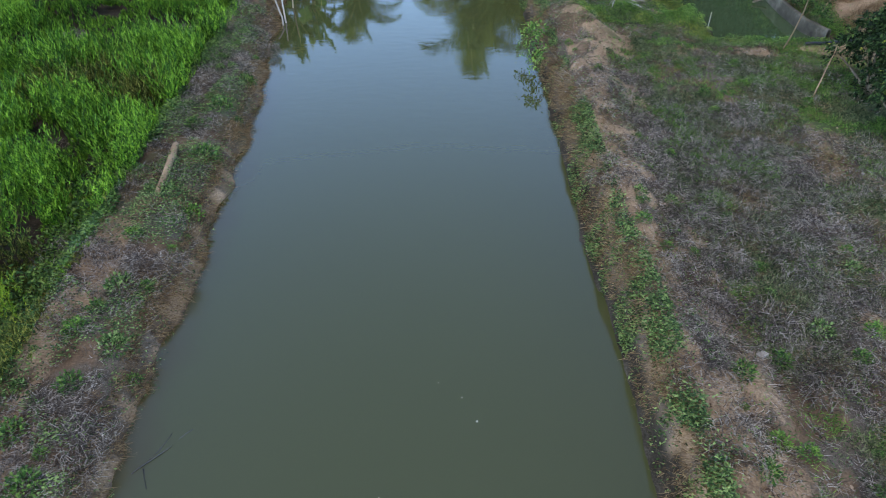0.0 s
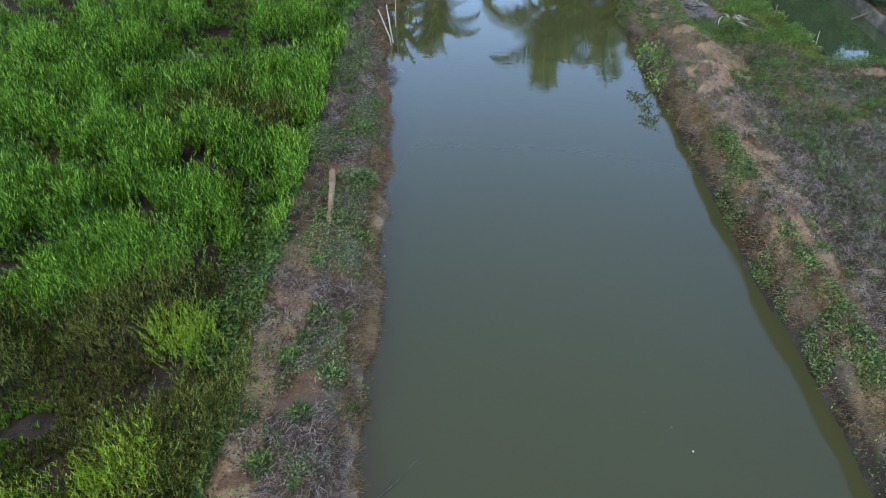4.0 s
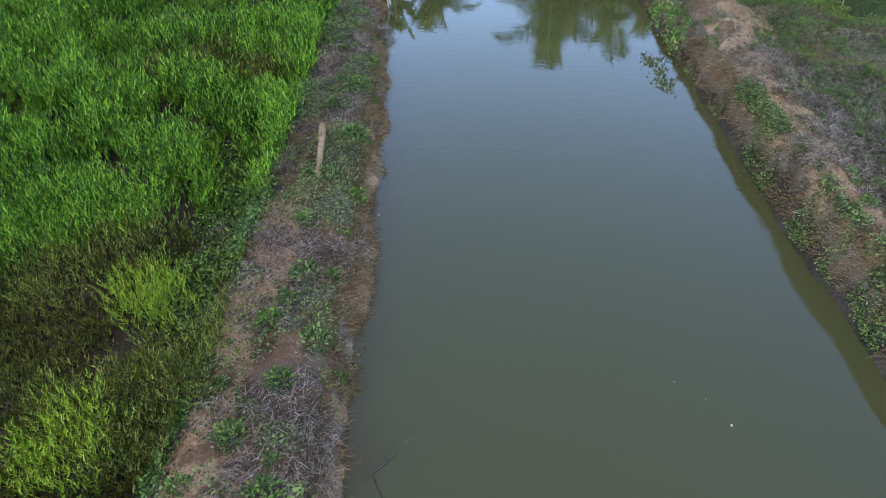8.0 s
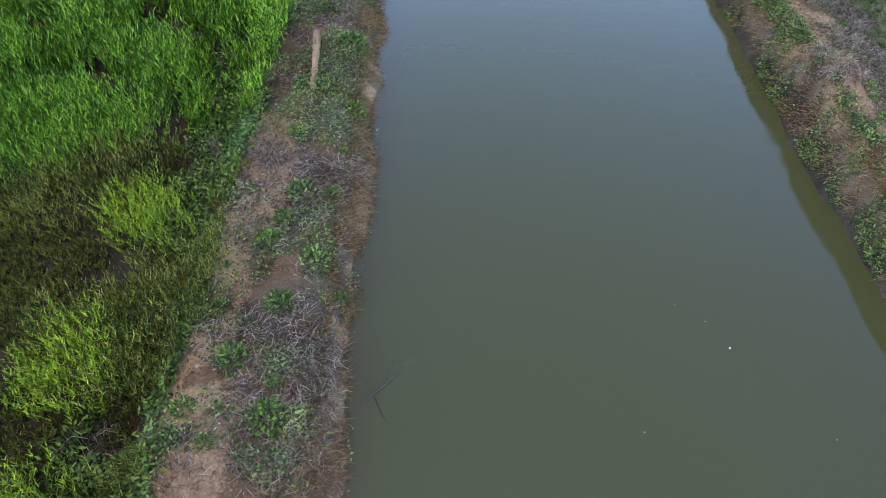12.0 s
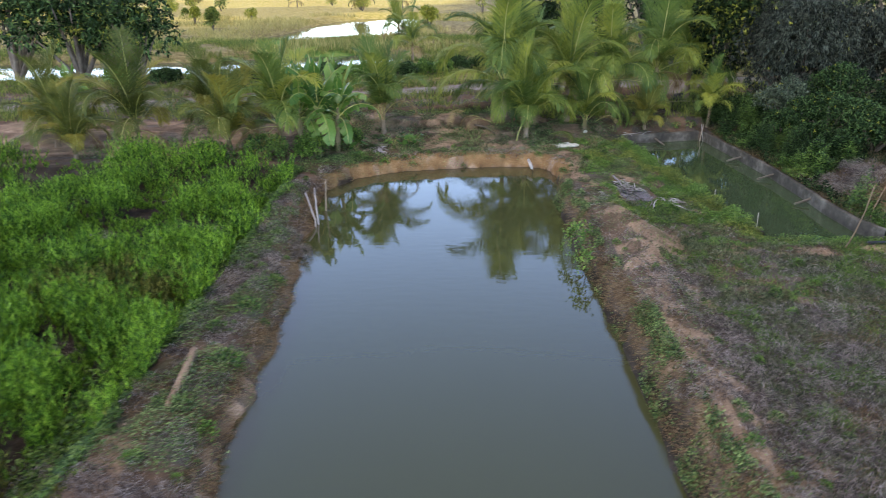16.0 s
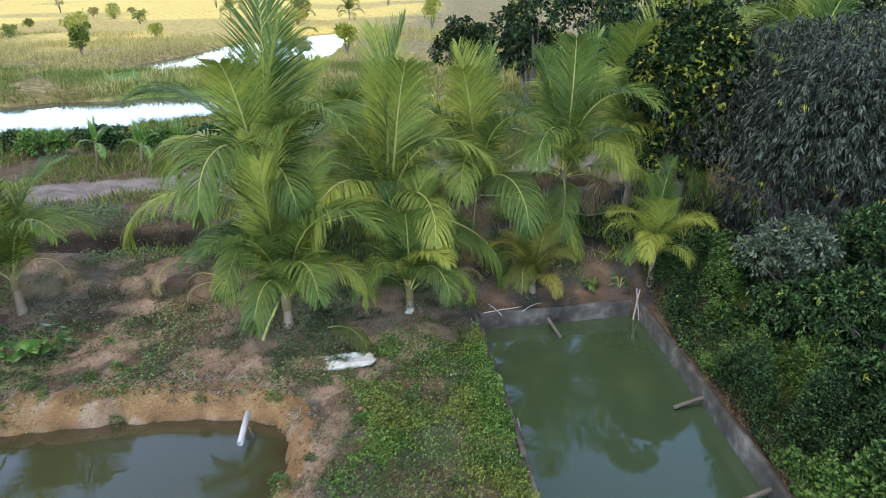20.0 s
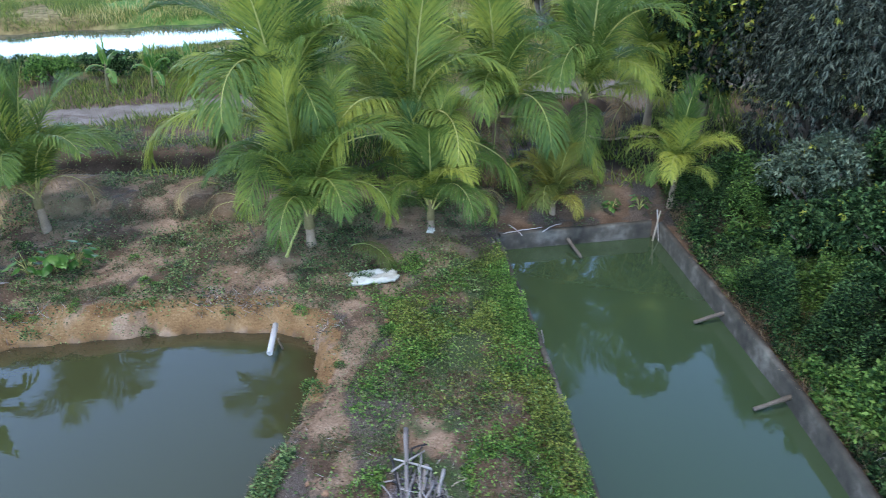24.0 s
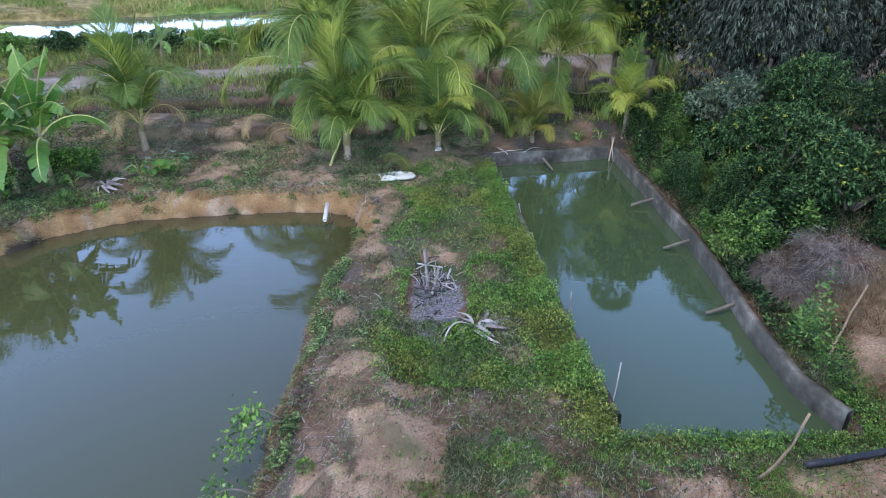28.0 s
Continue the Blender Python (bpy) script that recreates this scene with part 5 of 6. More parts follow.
PLANTS = [(stem_mesh(600 + i), plant_mesh(610 + i, mat=(MAT_LUSH, MAT_COVER, MAT_BANK_LEAF, MAT_BANK_LEAF)[i])) for i in range(4)]
spots = [(-4.9, 37.35, 1.1), (-3.4, 37.8, 0.9), (-0.6, 38.3, 0.7), (1.6, 38.65, 0.7), (3.6, 38.5, 0.8), (-6.5, 36.5, 1.2), (4.5, 35.4, 0.9), (6.1, 8.7, 1.0), (6.2, 7.1, 0.9), (8.3, 10.0, 1.0), (5.6, 6.3, 0.9), (7.1, 9.2, 0.9), (9.5, 10.0, 0.9), (9.9, 12.0, 0.8), (10.4, 9.3, 0.9), (5.0, 13.2, 0.8), (-8.0, 13.4, 0.9), (-7.6, 11.4, 1.3), (-7.4, 20.1, 1.5),
         (-7.2, 17.2, 1.6), (7.6, 29.6, 1.1), (4.6, 31.0, 1.0), (-6.2, 37.6, 1.6), (-7.6, 8.6, 1.1), (-8.1, 10.1, 1.0), (-7.1, 9.6, 1.2), (-7.4, 6.3, 1.2), (-8.2, 7.4, 1.1), (-6.9, 14.6, 1.2), (-7.6, 15.2, 1.2), (-7.2, 22.6, 1.3), (-8.0, 19.0, 1.1)]
tx, ty = scatter(900, -9, 14, 4, 42, lambda a, b: land(a, b, 0.3) * (ASH(a, b) > 1.2) * np.where(a < 0, 0.75, 0.28))
spots += [(float(a), float(b), float(rr.uniform(0.35, 0.85))) for a, b in zip(tx[:150], ty[:150])]
for i, (a, b, k) in enumerate(spots):
    root = tagged(new("herb"), "small bushy green herb growing on the bank", "plant", "single herbs on the banks")
    root.matrix_world = pose(a, b, float(height(a, b)[0]), 0, 0, rr.uniform(0, 360)) @ Matrix.Diagonal((k, k, k, 1))
    under(new("stem", PLANTS[i % 4][0]), root)
    under(new("foliage", PLANTS[i % 4][1]), root)


# ---------------------------------------------------------------- things on the banks
def on(x, y, up=0.0):
    return (x, y, float(height(x, y)[0]) + up)


def branch(name, a, b, r0, r1, mat, label, category="stick", bend=0.04, seed=0, group="", sides=7, steps=7):
    """A slightly crooked length of wood from a to b."""
    r = np.random.default_rng(seed)
    a, b = np.array(a, float), np.array(b, float)
    k = np.linspace(0, 1, steps)[:, None]
    pts = a + (b - a) * k + np.sin(k * np.pi) * r.normal(0, bend, 3) + r.normal(0, bend * 0.18, (steps, 3))
    return tagged(rod(name, pts, (r0 + (r1 - r0) * k[:, 0]) * r.uniform(0.9, 1.1, steps), mat, None, sides), label, category, group)


branch("fallen_log", on(-8.1, 17.5, 0.19), on(-7.85, 15.0, 0.14), 0.105, 0.08, MAT_LOG, "bare pale log lying on the grassy bank", "log", 0.035, 1, sides=10, steps=9)
branch("stake", (-7.05, 31.2, -0.3), (-7.0, 31.5, 1.45), 0.035, 0.03, MAT_WOOD, "weathered stake standing at the water's edge", "stake", 0.03, 2, "stakes at the pond edge")
branch("stake", (-7.05, 29.0, -0.2), (-7.75, 30.4, 1.15), 0.045, 0.035, MAT_BLEACHED, "pale leaning stake at the water's edge", "stake", 0.05, 3, "stakes at the pond edge")
branch("stake", (-7.0, 29.3, -0.2), (-7.35, 30.6, 1.3), 0.04, 0.03, MAT_BLEACHED, "pale leaning stake at the water's edge", "stake", 0.05, 4, "stakes at the pond edge")

# drain pipe with an open end
bm = bmesh.new()
a, b = Vector((3.02, 38.1, 0.50)), Vector((3.1, 37.05, 0.34))
ax = (b - a).normalized()
u = ax.cross(Vector((0, 0, 1))).normalized()
w = ax.cross(u)
loops_of = []
for base, rad in ((a, 0.075), (b, 0.075), (b, 0.064), (a, 0.064)):
    loops_of.append([bm.verts.new(base + (u * math.cos(t) + w * math.sin(t)) * rad) for t in (i / 14 * 2 * math.pi for i in range(14))])
for la, lb in zip(loops_of, loops_of[1:] + loops_of[:1]):
    for i in range(14):
        bm.faces.new((la[i], la[(i + 1) % 14], lb[(i + 1) % 14], lb[i]))
for fc in bm.faces:
    fc.smooth = True
pipe = tagged(part("drain_pipe", bm, MAT_PVC, None), "white plastic drain pipe sticking out over the pond", "pipe")
branch("pipe_prop", (3.25, 37.7, 0.0), (3.2, 37.55, 0.45), 0.025, 0.02, MAT_WOOD, "short wooden prop beside the drain pipe", "stake", 0.01, 5)


def crumpled_sheet(name, x, y, sx, sy, tall, turn, mat, label, category, seed):
    nx_, ny_ = 26, 16
    gx, gy = np.meshgrid(np.linspace(-1, 1, nx_), np.linspace(-1, 1, ny_))
    lump = (fbm(gx * 3.2 + seed, gy * 2.6, 4, seed) - 0.25) * 1.7
    edge = np.clip(1.25 - np.abs(gx) ** 5, 0, 1) * np.clip(1.2 - np.abs(gy) ** 4, 0, 1)
    wobx, woby = (fbm(gy * 2, gx * 0 + seed, 3, seed + 5) - 0.5) * 0.5, (fbm(gx * 2, gy * 0 + seed, 3, seed + 7) - 0.5) * 0.7
    top = np.stack([(gx + wobx * np.abs(gx)) * sx, (gy + woby * np.abs(gy)) * sy, 0.03 + tall * np.clip(lump, 0.08, 2) * edge], -1)
    low = top * [0.97, 0.97, 0] + [0, 0, -0.03]
    v = np.vstack([top.reshape(-1, 3), low.reshape(-1, 3)])
    g = np.arange(nx_ * ny_).reshape(ny_, nx_)
    up = np.stack([g[:-1, :-1], g[:-1, 1:], g[1:, 1:], g[1:, :-1]], -1).reshape(-1, 4)
    o = nx_ * ny_
    rim = np.concatenate([g[0], g[1:, -1], g[-1, -2::-1], g[-2:0:-1, 0]])
    nxt = np.roll(rim, -1)
    wall = np.stack([rim, rim + o, nxt + o, nxt], -1)
    ob = new(name, mesh_from(name, v, [np.vstack([up, up[:, ::-1] + o, wall])], mat, True))
    ob.matrix_world = pose(*on(x, y, 0.01), 0, 0, turn)
    return tagged(ob, label, category)


crumpled_sheet("sack", 5.35, 40.1, 0.66, 0.36, 0.12, 16, MAT_SACK, "crumpled white woven sack lying in the grass", "sack", 3)
crumpled_sheet("white_rag", 6.75, 9.3, 0.10, 0.08, 0.05, 40, MAT_BLEACHED, "small pale scrap lying on dry grass", "rag", 6)
crumpled_sheet("white_rag", 6.95, 42.7, 0.12, 0.10, 0.12, 70, MAT_SACK, "white rag caught at the foot of a palm", "rag", 8)

# fire site
for i, (a, b, r0, m) in enumerate([((6.75, 33.9), (6.95, 31.7), 0.06, MAT_BLEACHED), ((7.2, 33.0), (7.05, 31.5), 0.075, MAT_BLEACHED), ((7.55, 32.9), (7.45, 31.9), 0.045, MAT_BLEACHED), ((6.5, 33.2), (6.75, 32.1), 0.05, MAT_CHAR),
                                    ((7.0, 32.6), (7.6, 32.2), 0.06, MAT_CHAR), ((6.6, 32.6), (7.3, 32.35), 0.05, MAT_CHAR), ((7.4, 32.4), (7.35, 31.2), 0.035, MAT_BLEACHED), ((6.35, 32.5), (6.7, 31.9), 0.03, MAT_BLEACHED),
                                    ((7.7, 32.5), (8.0, 32.6), 0.03, MAT_WOOD), ((6.9, 33.4), (7.0, 32.0), 0.04, MAT_CHAR), ((6.55, 31.35), (6.75, 31.2), 0.1, MAT_CHAR), ((7.1, 33.2), (7.15, 32.0), 0.035, MAT_BLEACHED),
                                    ((6.2, 31.9), (6.05, 31.5), 0.04, MAT_BLEACHED), ((5.7, 31.0), (5.5, 31.3), 0.035, MAT_BLEACHED), ((7.0, 32.9), (6.85, 31.6), 0.028, MAT_BLEACHED), ((7.15, 32.8), (7.2, 31.5), 0.026, MAT_BLEACHED), ((6.85, 32.7), (7.0, 31.4), 0.03, MAT_BLEACHED), ((7.3, 32.9), (7.2, 31.7), 0.024, MAT_BLEACHED), ((6.65, 32.8), (6.8, 31.5), 0.028, MAT_BLEACHED), ((7.05, 33.0), (7.15, 31.8), 0.024, MAT_BLEACHED), ((8.9, 29.5), (9.6, 29.4), 0.025, MAT_BLEACHED), ((8.3, 29.2), (9.0, 28.9), 0.02, MAT_BLEACHED)]):
    r0 = r0 * (0.8 if i < 3 else 0.5)
    branch("burnt_branch" if m is MAT_CHAR else "branch", on(*a, 0.05 + 0.02 * (i % 4)), on(*b, 0.06 + 0.03 * (i % 3)), r0, r0 * 0.7, m, "charred black branch in the ash" if m is MAT_CHAR else "bleached dead branch at the burnt spot",
           "branch", 0.04, 20 + i, "branches at the burnt spot")


# jumble of short sticks and charred bits on the ash
rj = np.random.default_rng(58)
for i in range(46):
    burnt = i % 5 > 2 or i > 30
    cx, cy = 7.1 + rj.normal(0, 0.24), (32.3 + rj.normal(0, 0.45)) if i <= 30 else 31.0 + rj.normal(0, 0.8)
    turn, run = rj.normal(1.5, 0.7), rj.uniform(0.3, 0.9) if i <= 30 else rj.uniform(0.08, 0.3)
    dx, dy = 0.5 * run * math.cos(turn), 0.5 * run * math.sin(turn)
    lift = rj.uniform(0.03, 0.22) if i <= 30 else 0.03
    thick = rj.uniform(0.012, 0.026)
    branch("burnt_branch" if burnt else "branch", on(cx - dx, cy - dy, lift), on(cx + dx, cy + dy, 0.02 + 0.5 * lift), thick, thick * 0.7, MAT_CHAR if burnt else MAT_BLEACHED, "charred black branch in the ash" if burnt else "bleached dead branch at the burnt spot",
           "branch", 0.02, 300 + i, "branches at the burnt spot", 5, 4)


def dead_leaf_heap(x, y, turn, seed, size=1.0):
    """Curled strips of a withered palm leaf base."""
    r = np.random.default_rng(seed)
    root = tagged(new("withered_leaf_heap"), "heap of pale withered palm leaf sheaths", "dead leaves")
    root.matrix_world = pose(*on(x, y), 0, 0, turn)
    for i in range(20):
        a, l = r.uniform(0, 2 * np.pi), r.uniform(0.3, 0.75) * size
        k = np.linspace(0, 1, 7)
        c = np.stack([np.cos(a + 0.8 * k) * l * k, np.sin(a + 0.8 * k) * l * k, 0.05 + 0.18 * np.sin(k * np.pi) * r.uniform(0.4, 1.3)], -1)
        n = np.stack([-np.sin(a + 0.8 * k), np.cos(a + 0.8 * k), 0.3 + 0 * k], -1) * (0.05 * np.sin(np.pi * (0.12 + 0.8 * k)))[:, None]
        v = np.vstack([c - n, c + n, c + [0, 0, -0.012]])
        m = np.arange(6)
        f = np.concatenate([np.stack([m, m + 1, m + 15, m + 14], -1), np.stack([m + 14, m + 15, m + 8, m + 7], -1)])
        under(new("sheath", mesh_from("sheath", v, f, MAT_BLEACHED if i % 3 else MAT_STRAW)), root)
    return root


dead_leaf_heap(8.15, 29.8, 20, 5, 1.35)
dead_leaf_heap(-5.4, 38.9, 10, 6, 1.2)


def clod(x, y, k, seed, mat=None, label="orange-brown earth clod on the bank", category="clod", group="earth clods on the bank"):
    bm = bmesh.new()
    bmesh.ops.create_icosphere(bm, subdivisions=2, radius=1.0)
    for vert in bm.verts:
        vert.co *= 0.75 + 0.5 * noise.noise(vert.co * 1.4 + Vector((seed * 3.1, seed, 0)))
        vert.co.z *= 0.55
    ob = part("clod", bm, mat or MAT_CLOD, None)
    ob.matrix_world = pose(*on(x, y, k * 0.15), 0, 0, seed * 47) @ Matrix.Diagonal((k, k * 0.8, k, 1))
    return tagged(ob, label, category, group)


for i, (cx, cy, k) in enumerate([(5.4, 32.2, 0.10), (5.0, 32.5, 0.08), (4.9, 35.6, 0.10), (5.05, 36.3, 0.09), (6.0, 37.9, 0.12)]):
    clod(cx, cy, k, i + 1)
for i, (cx, cy) in enumerate([(10.7, 13.8), (10.3, 15.2), (11.6, 17.0), (10.9, 15.4)]):
    clod(cx, cy, 0.1, 40 + i, MAT_CHAR, "small dark dropping on the dry turf", "dung", "dark droppings on the turf")

# posts that reach from the tank walls over the water
for i, (a, b) in enumerate([((14.2, 38.7), (15.15, 38.95)), ((14.45, 35.25), (15.4, 35.5)), ((14.55, 31.4), (15.45, 31.65)), ((11.75, 42.35), (11.45, 43.3))]):
    branch("prop_post", (*a, 0.22), (*b, 0.4), 0.05, 0.055, MAT_BARK, "short wooden post jutting from the tank wall", "post", 0.01, 60 + i, "posts of the tank wall")
branch("stake", (14.35, 43.7, -0.2), (14.55, 43.9, 1.15), 0.03, 0.025, MAT_WOOD, "thin stake in the corner of the tank", "stake", 0.02, 70)
branch("stake", (14.6, 43.6, -0.1), (14.5, 44.1, 1.1), 0.025, 0.02, MAT_BLEACHED, "thin stake in the corner of the tank", "stake", 0.02, 71)
for i, (a, b) in enumerate([((9.3, 43.1), (10.6, 43.5)), ((9.9, 43.0), (9.5, 43.7)), ((10.6, 43.25), (11.3, 43.8))]):
    branch("stick", (*a, 0.68), (*b, 0.72), 0.02, 0.014, MAT_BLEACHED, "dry stick lying across the tank wall", "stick", 0.03, 75 + i)
for i, (a, b) in enumerate([((11.15, 27.6, -0.2), (11.45, 28.2, 0.95)), ((10.7, 30.9, -0.2), (10.8, 31.3, 0.95)), ((9.95, 37.3, 0.2), (9.9, 37.4, 0.85))]):
    branch("stake", a, b, 0.022, 0.016, MAT_BLEACHED, "thin pale stick standing in the tank's edge", "stake", 0.02, 80 + i, "sticks along the tank")
branch("pole", on(13.35, 25.1, -0.1), (12.85, 23.5, 3.6), 0.028, 0.018, MAT_LOG, "long slanting wooden pole beside the tank", "pole", 0.05, 85, "poles beside the tank")
branch("pole", on(16.1, 28.3, -0.1), (18.1, 30.6, 1.6), 0.032, 0.024, MAT_LOG, "slanting wooden pole behind the tank wall", "pole", 0.05, 86, "poles beside the tank")
branch("pole", on(12.7, 20.9, -0.1), (13.3, 21.6, 2.3), 0.024, 0.014, MAT_LOG, "thin crooked pole on the bare ground", "pole", 0.06, 87, "poles beside the tank")
branch("black_pipe", on(14.3, 25.3, 0.07), on(16.6, 25.9, 0.09), 0.075, 0.075, MAT_BLACK_PIPE, "black plastic pipe lying on bare earth", "pipe", 0.03, 88, sides=12)
hx, hy = [12.9, 13.0, 13.4, 14.0, 14.8, 15.6, 16.6], [53.4, 52.4, 51.5, 51.1, 51.3, 51.6, 51.5]
tagged(rod("hose", [on(a, b, 0.05) for a, b in zip(np.interp(np.linspace(0, 6, 25), range(7), hx), np.interp(np.linspace(0, 6, 25), range(7), hy))], [0.05] * 25, MAT_HOSE), "pale hose winding over dark earth", "hose")
for i, (a, b) in enumerate([((11.5, 48.5), (13.2, 47.0)), ((12.0, 47.8), (13.6, 46.9)), ((10.0, 47.5), (10.8, 49.0)), ((0.2, 44.0), (1.4, 42.3)), ((12.9, 48.3), (14.2, 46.6))]):
    branch("branch", on(*a, 0.08), on(*b, 0.06), 0.05, 0.03, MAT_BARK, "dead branch lying under the palms", "branch", 0.08, 90 + i, "dead branches under the palms")
# pale stalks at the foot of the front palm, dropped leaves
branch("cut_stalk", on(2.65, 41.2, 0.03), (3.0, 42.0, 1.7), 0.05, 0.03, MAT_RACHIS, "pale cut palm stalk leaning on its palm", "stalk", 0.05, 96)
for i, (x, y, turn, kind) in enumerate([(1.2, 43.6, 200, "dead"), (0.9, 43.9, 170, "dead"), (4.6, 41.4, -40, "yellow"), (-0.4, 44.6, 230, "dead"), (7.9, 44.3, 20, "dead"), (-6.9, 40.8, 200, "dead")]):
    rib, blade = frond_set(kind)[11]
    root = tagged(new("fallen_frond", rib), "withered brown palm frond lying on the ground" if kind == "dead" else "low yellow palm frond touching the ground", "palm frond", "fallen fronds")
    root.matrix_world = pose(*on(x, y, 0.35), 0, 8, turn) @ Matrix.Diagonal((0.55, 0.55, 0.55, 1))
    under(new("leaf_blade", blade), root)


# broad light-green leaves of a taro-like plant
def broad_plant(x, y, k, seed):
    r = np.random.default_rng(seed)
    root = tagged(new("broad_leaved_plant"), "light green plant with large broad leaves", "plant", "broad-leaved plants behind the pond")
    root.matrix_world = pose(*on(x, y))
    for i in range(14):
        a, h = r.uniform(0, 2 * np.pi), r.uniform(0.25, 0.75) * k
        d = np.array([math.cos(a), math.sin(a), 0]) * r.uniform(0.15, 0.5) * k
        under(rod("leaf_stalk", [(0, 0, -0.02), d * 0.4 + [0, 0, h * 0.7], d + [0, 0, h]], [0.012, 0.01, 0.006], MAT_RACHIS, None, 5), root)
        side = np.array([-math.sin(a), math.cos(a), 0])
        out = np.array([math.cos(a), math.sin(a), -0.45])
        l = r.uniform(0.24, 0.38) * k
        t = np.linspace(0, 1, 6)
        wide = np.array([0.25, 0.85, 1.0, 0.8, 0.45, 0.03]) * l * 0.42
        mid = d + [0, 0, h] + out * (t[:, None] - 0.25) * l
        v = np.vstack([mid + side * wide[:, None] + [0, 0, -0.03], mid, mid - side * wide[:, None] + [0, 0, -0.03]])
        m = np.arange(5)
        f = np.concatenate([np.stack([m, m + 1, m + 7, m + 6], -1), np.stack([m + 6, m + 7, m + 13, m + 12], -1)])
        under(new("leaf", mesh_from("leaf", v, f, MAT_BANANA, True)), root)
    return root


for i, (x, y, k) in enumerate([(-3.9, 40.3, 1.2), (-4.6, 40.1, 0.9), (-3.4, 40.6, 0.9), (-6.6, 38.9, 0.9), (16.6, 44.6, 0.8), (13.2, 45.0, 0.6), (14.2, 45.1, 0.7), (16.0, 45.2, 0.7)]):
    broad_plant(x, y, k, 801 + 2 * (i < 4) * i + (i >= 4) * (2 * i + 1))


# sapling that leans over the pond from the bank
def leaning_sapling(x, y, tips, seed):
    r = np.random.default_rng(seed)
    root = tagged(new("leaning_sapling"), "thin green sapling leaning over the pond", "sapling", "saplings leaning over the pond")
    base = np.array(on(x, y))
    root.matrix_world = pose(*base)
    for tip in tips:
        e = np.array(tip) - base
        k = np.linspace(0, 1, 8)[:, None]
        pts = e * k + np.array([[0, 0, 0.35]]) * np.sin(k * np.pi)
        under(rod("twig", pts, 0.018 * (1 - 0.8 * k[:, 0]) + 0.003, MAT_BARK, None, 5), root)
        n = 90
        t = r.uniform(0.45, 1.0, n)
        at = np.stack([np.interp(t, k[:, 0], pts[:, c]) for c in range(3)], -1) + r.normal(0, 0.13, (n, 3))
        size = r.uniform(0.10, 0.18, n)
        v, f = leaf_quads(at, r.normal(size=(n, 3)) + [0, 0, -0.3], size, size * 0.45)
        under(new("foliage", mesh_from("foliage", v, f, MAT_LUSH)), root)
    return root


leaning_sapling(4.2, 26.3, [(3.3, 26.2, 0.9), (3.1, 25.5, 0.7), (3.6, 25.0, 1.0)], 1)
leaning_sapling(4.2, 24.4, [(3.2, 24.1, 0.8), (3.3, 23.3, 0.6)], 2)

# drowned branch and floating scraps
for i, (a, b) in enumerate([((-6.0, 7.0), (-5.4, 7.6)), ((-5.8, 7.1), (-5.6, 6.7)), ((-5.6, 7.4), (-5.1, 8.0)), ((-5.75, 7.3), (-5.5, 7.9))]):
    branch("drowned_branch", (*a, 0.0), (*b, 0.006), 0.012, 0.006, MAT_CHAR, "dark drowned branch breaking the water", "branch", 0.02, 110 + i)
for i, (x, y) in enumerate([(0.7, 8.2), (-0.1, 9.2), (0.4, 8.8), (2.0, 6.4), (-1.2, 6.5)]):
    crumpled = clod(x, y, 0.035 if i == 0 else 0.02, 120 + i, MAT_SACK if i == 0 else MAT_WOOD, "tiny pale scrap floating on the pond", "scrap", "floating scraps")
    crumpled.location.z = 0.0

# water standing in the ditch behind the palms
for name, pts, wide in (("water_ditch_a", [(-6.2, 47.9), (-3, 48.4), (0.5, 49.4)], 0.35), ("water_ditch_b", [(6.5, 53.2), (9, 54.2), (12, 55.5), (17, 58)], 0.8)):
    p = np.array(pts)
    side = np.array([-0.35, 1.0]) / 1.06
    flat_sheet(name, [tuple(q - side * wide) for q in p] + [tuple(q + side * wide) for q in p[::-1]], 0.34, MAT_FAR_WATER, "thin bright water standing in a muddy ditch", 0.0)

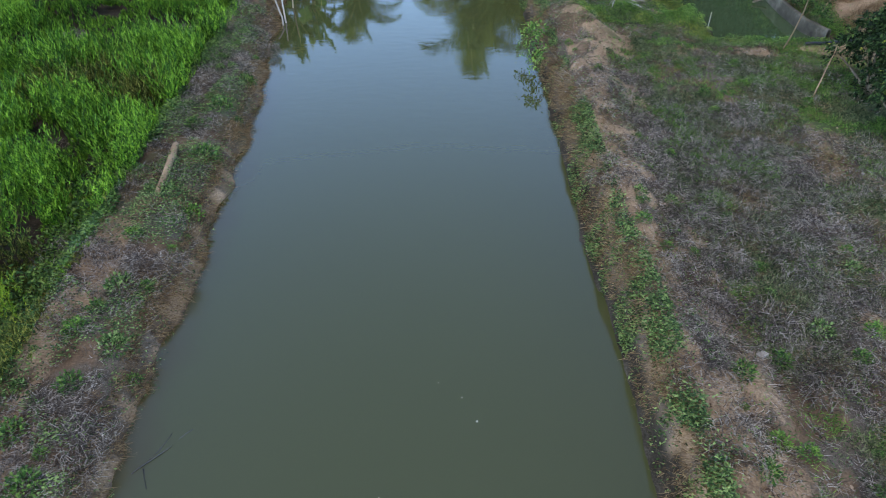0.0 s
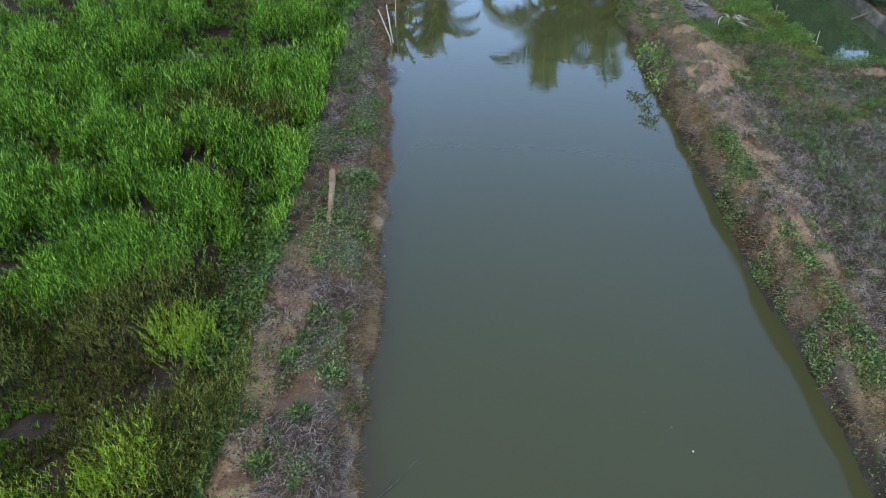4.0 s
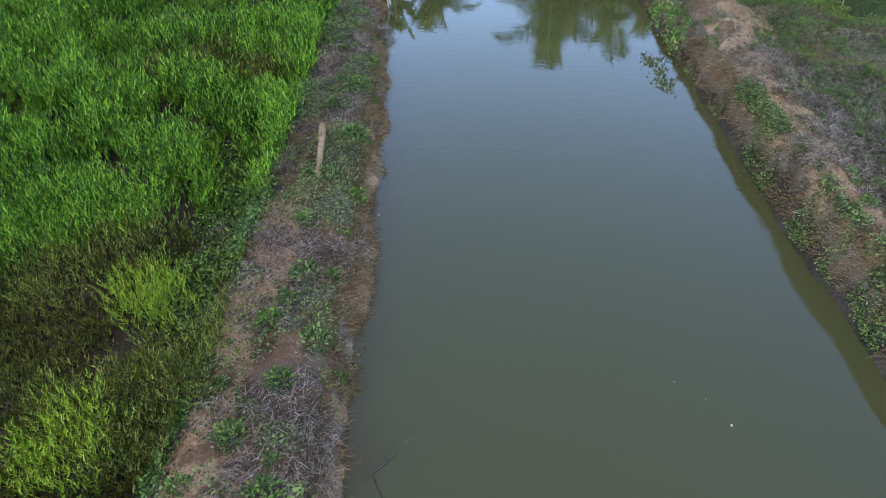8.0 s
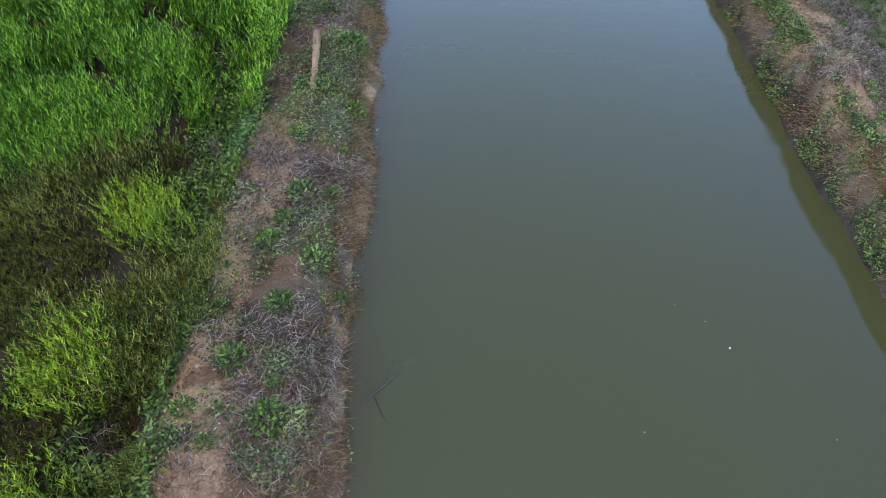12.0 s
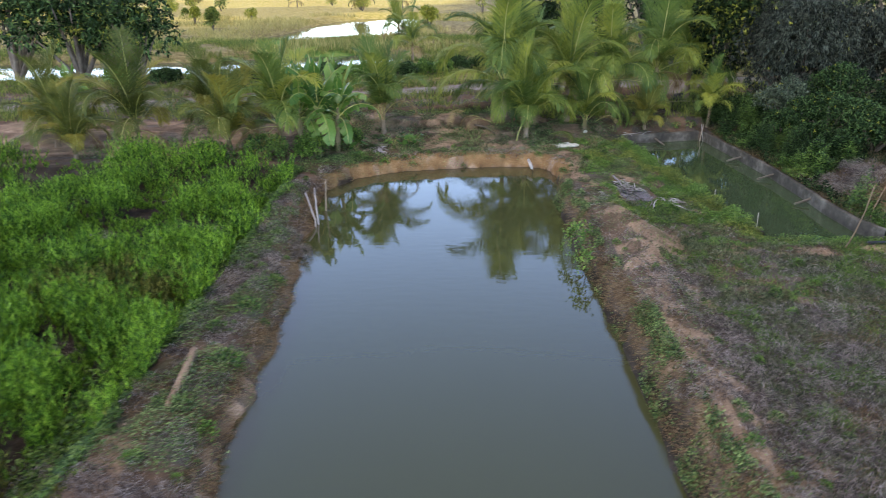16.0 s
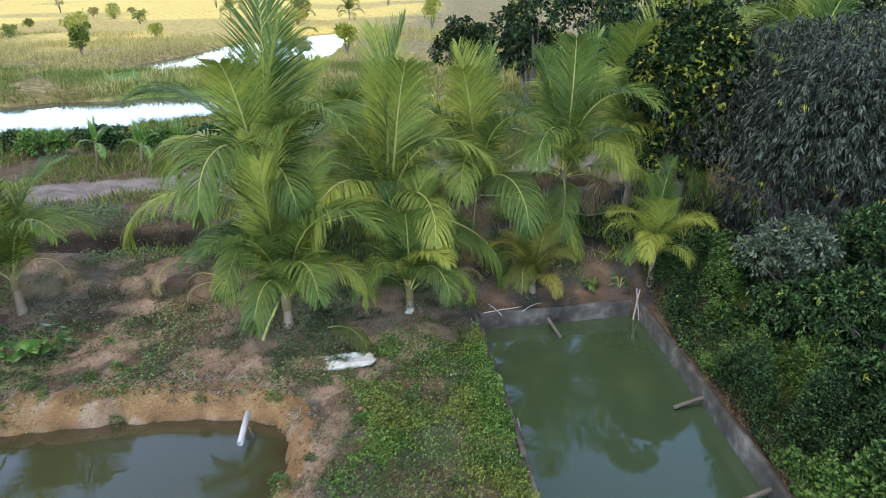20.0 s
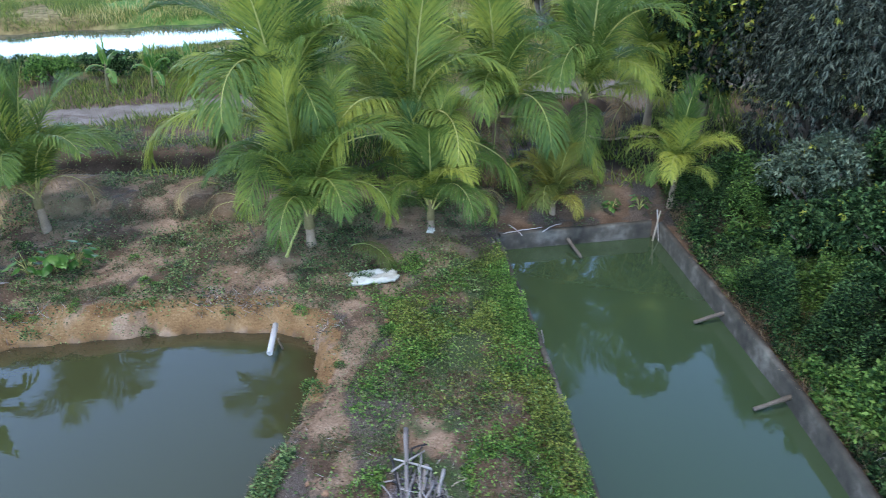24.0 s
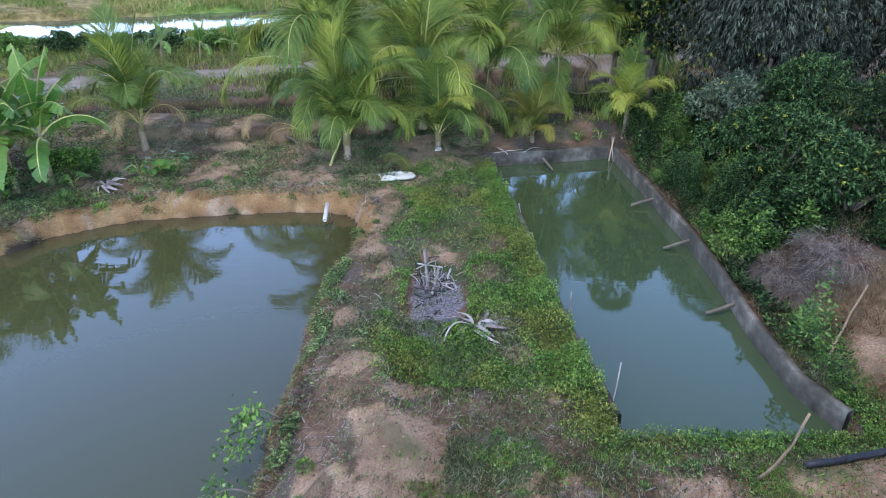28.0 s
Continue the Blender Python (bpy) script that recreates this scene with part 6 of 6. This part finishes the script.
# big heaps of dry brush on the slope behind the tank
BRUSH = [tangle_mesh(550 + i, 1100, 0.0013) for i in range(2)]
for i, (a, b, k) in enumerate([(17.2, 32.7, 2.4), (16.8, 31.3, 1.9), (18.4, 32.2, 2.4), (18.6, 33.5, 2.2), (17.7, 31.6, 2.0), (16.6, 32.4, 1.6)]):
    ob = new("dry_brush", BRUSH[i % 2])
    ob.matrix_world = pose(a, b, float(height(a, b)[0]) - 0.02, 0, 0, i * 77) @ Matrix.Diagonal((k, k, k * 0.9, 1))
    tagged(ob, "large grey-lilac heap of dry brush on the slope", "dry brush", "dry brush behind the tank")

# stalks of dry grass standing on the far lip of the pond
x, y = scatter(9000, -8, 5, 37, 41, lambda a, b: land(a, b, 0.1) * step(1.6, 0.4, pond_gap(a, b)) * step(0.5, 0.62, fbm(a * 0.9, b * 0.9, 3, 271)))
v, f = blade_tris(np.stack([x, y, height(x, y)], -1), np.stack([RNG.normal(0, 0.5, len(x)), RNG.normal(-0.2, 0.5, len(x)), np.ones(len(x)) * 0.5], -1), RNG.uniform(0.15, 0.4, len(x)), 0.02)
stuff("lip_stalks", v, f, MAT_STRAW, "dry pale stalks hanging over the far bank", "dry grass")

# crumbs of earth strewn over the bare ground
x, y = scatter(60000, -9.2, 16, 3, 46, lambda a, b: land(a, b, 0.25) * np.clip(0.05 + 0.75 * BARE(a, b), 0, 1) * (ASH(a, b) > 0.9))
n = len(x)
size = RNG.uniform(0.012, 0.034, n) * np.where(RNG.random(n) < 0.06, 1.9, 1.0)
knob = np.array([(1, 0, 0), (0, 1, 0), (-1, 0, 0), (0, -1, 0), (0, 0, 1)], float)
v = np.stack([x, y, height(x, y)], -1)[:, None] + (knob[None] * RNG.uniform(0.6, 1.3, (n, 5, 1))) * size[:, None, None]
f = (np.arange(n)[:, None, None] * 5 + np.array([(0, 1, 4), (1, 2, 4), (2, 3, 4), (3, 0, 4)])[None]).reshape(-1, 3)
stuff("earth_crumbs", v.reshape(-1, 3), f, MAT_CRUMB, "loose crumbs of red-brown earth", "earth")
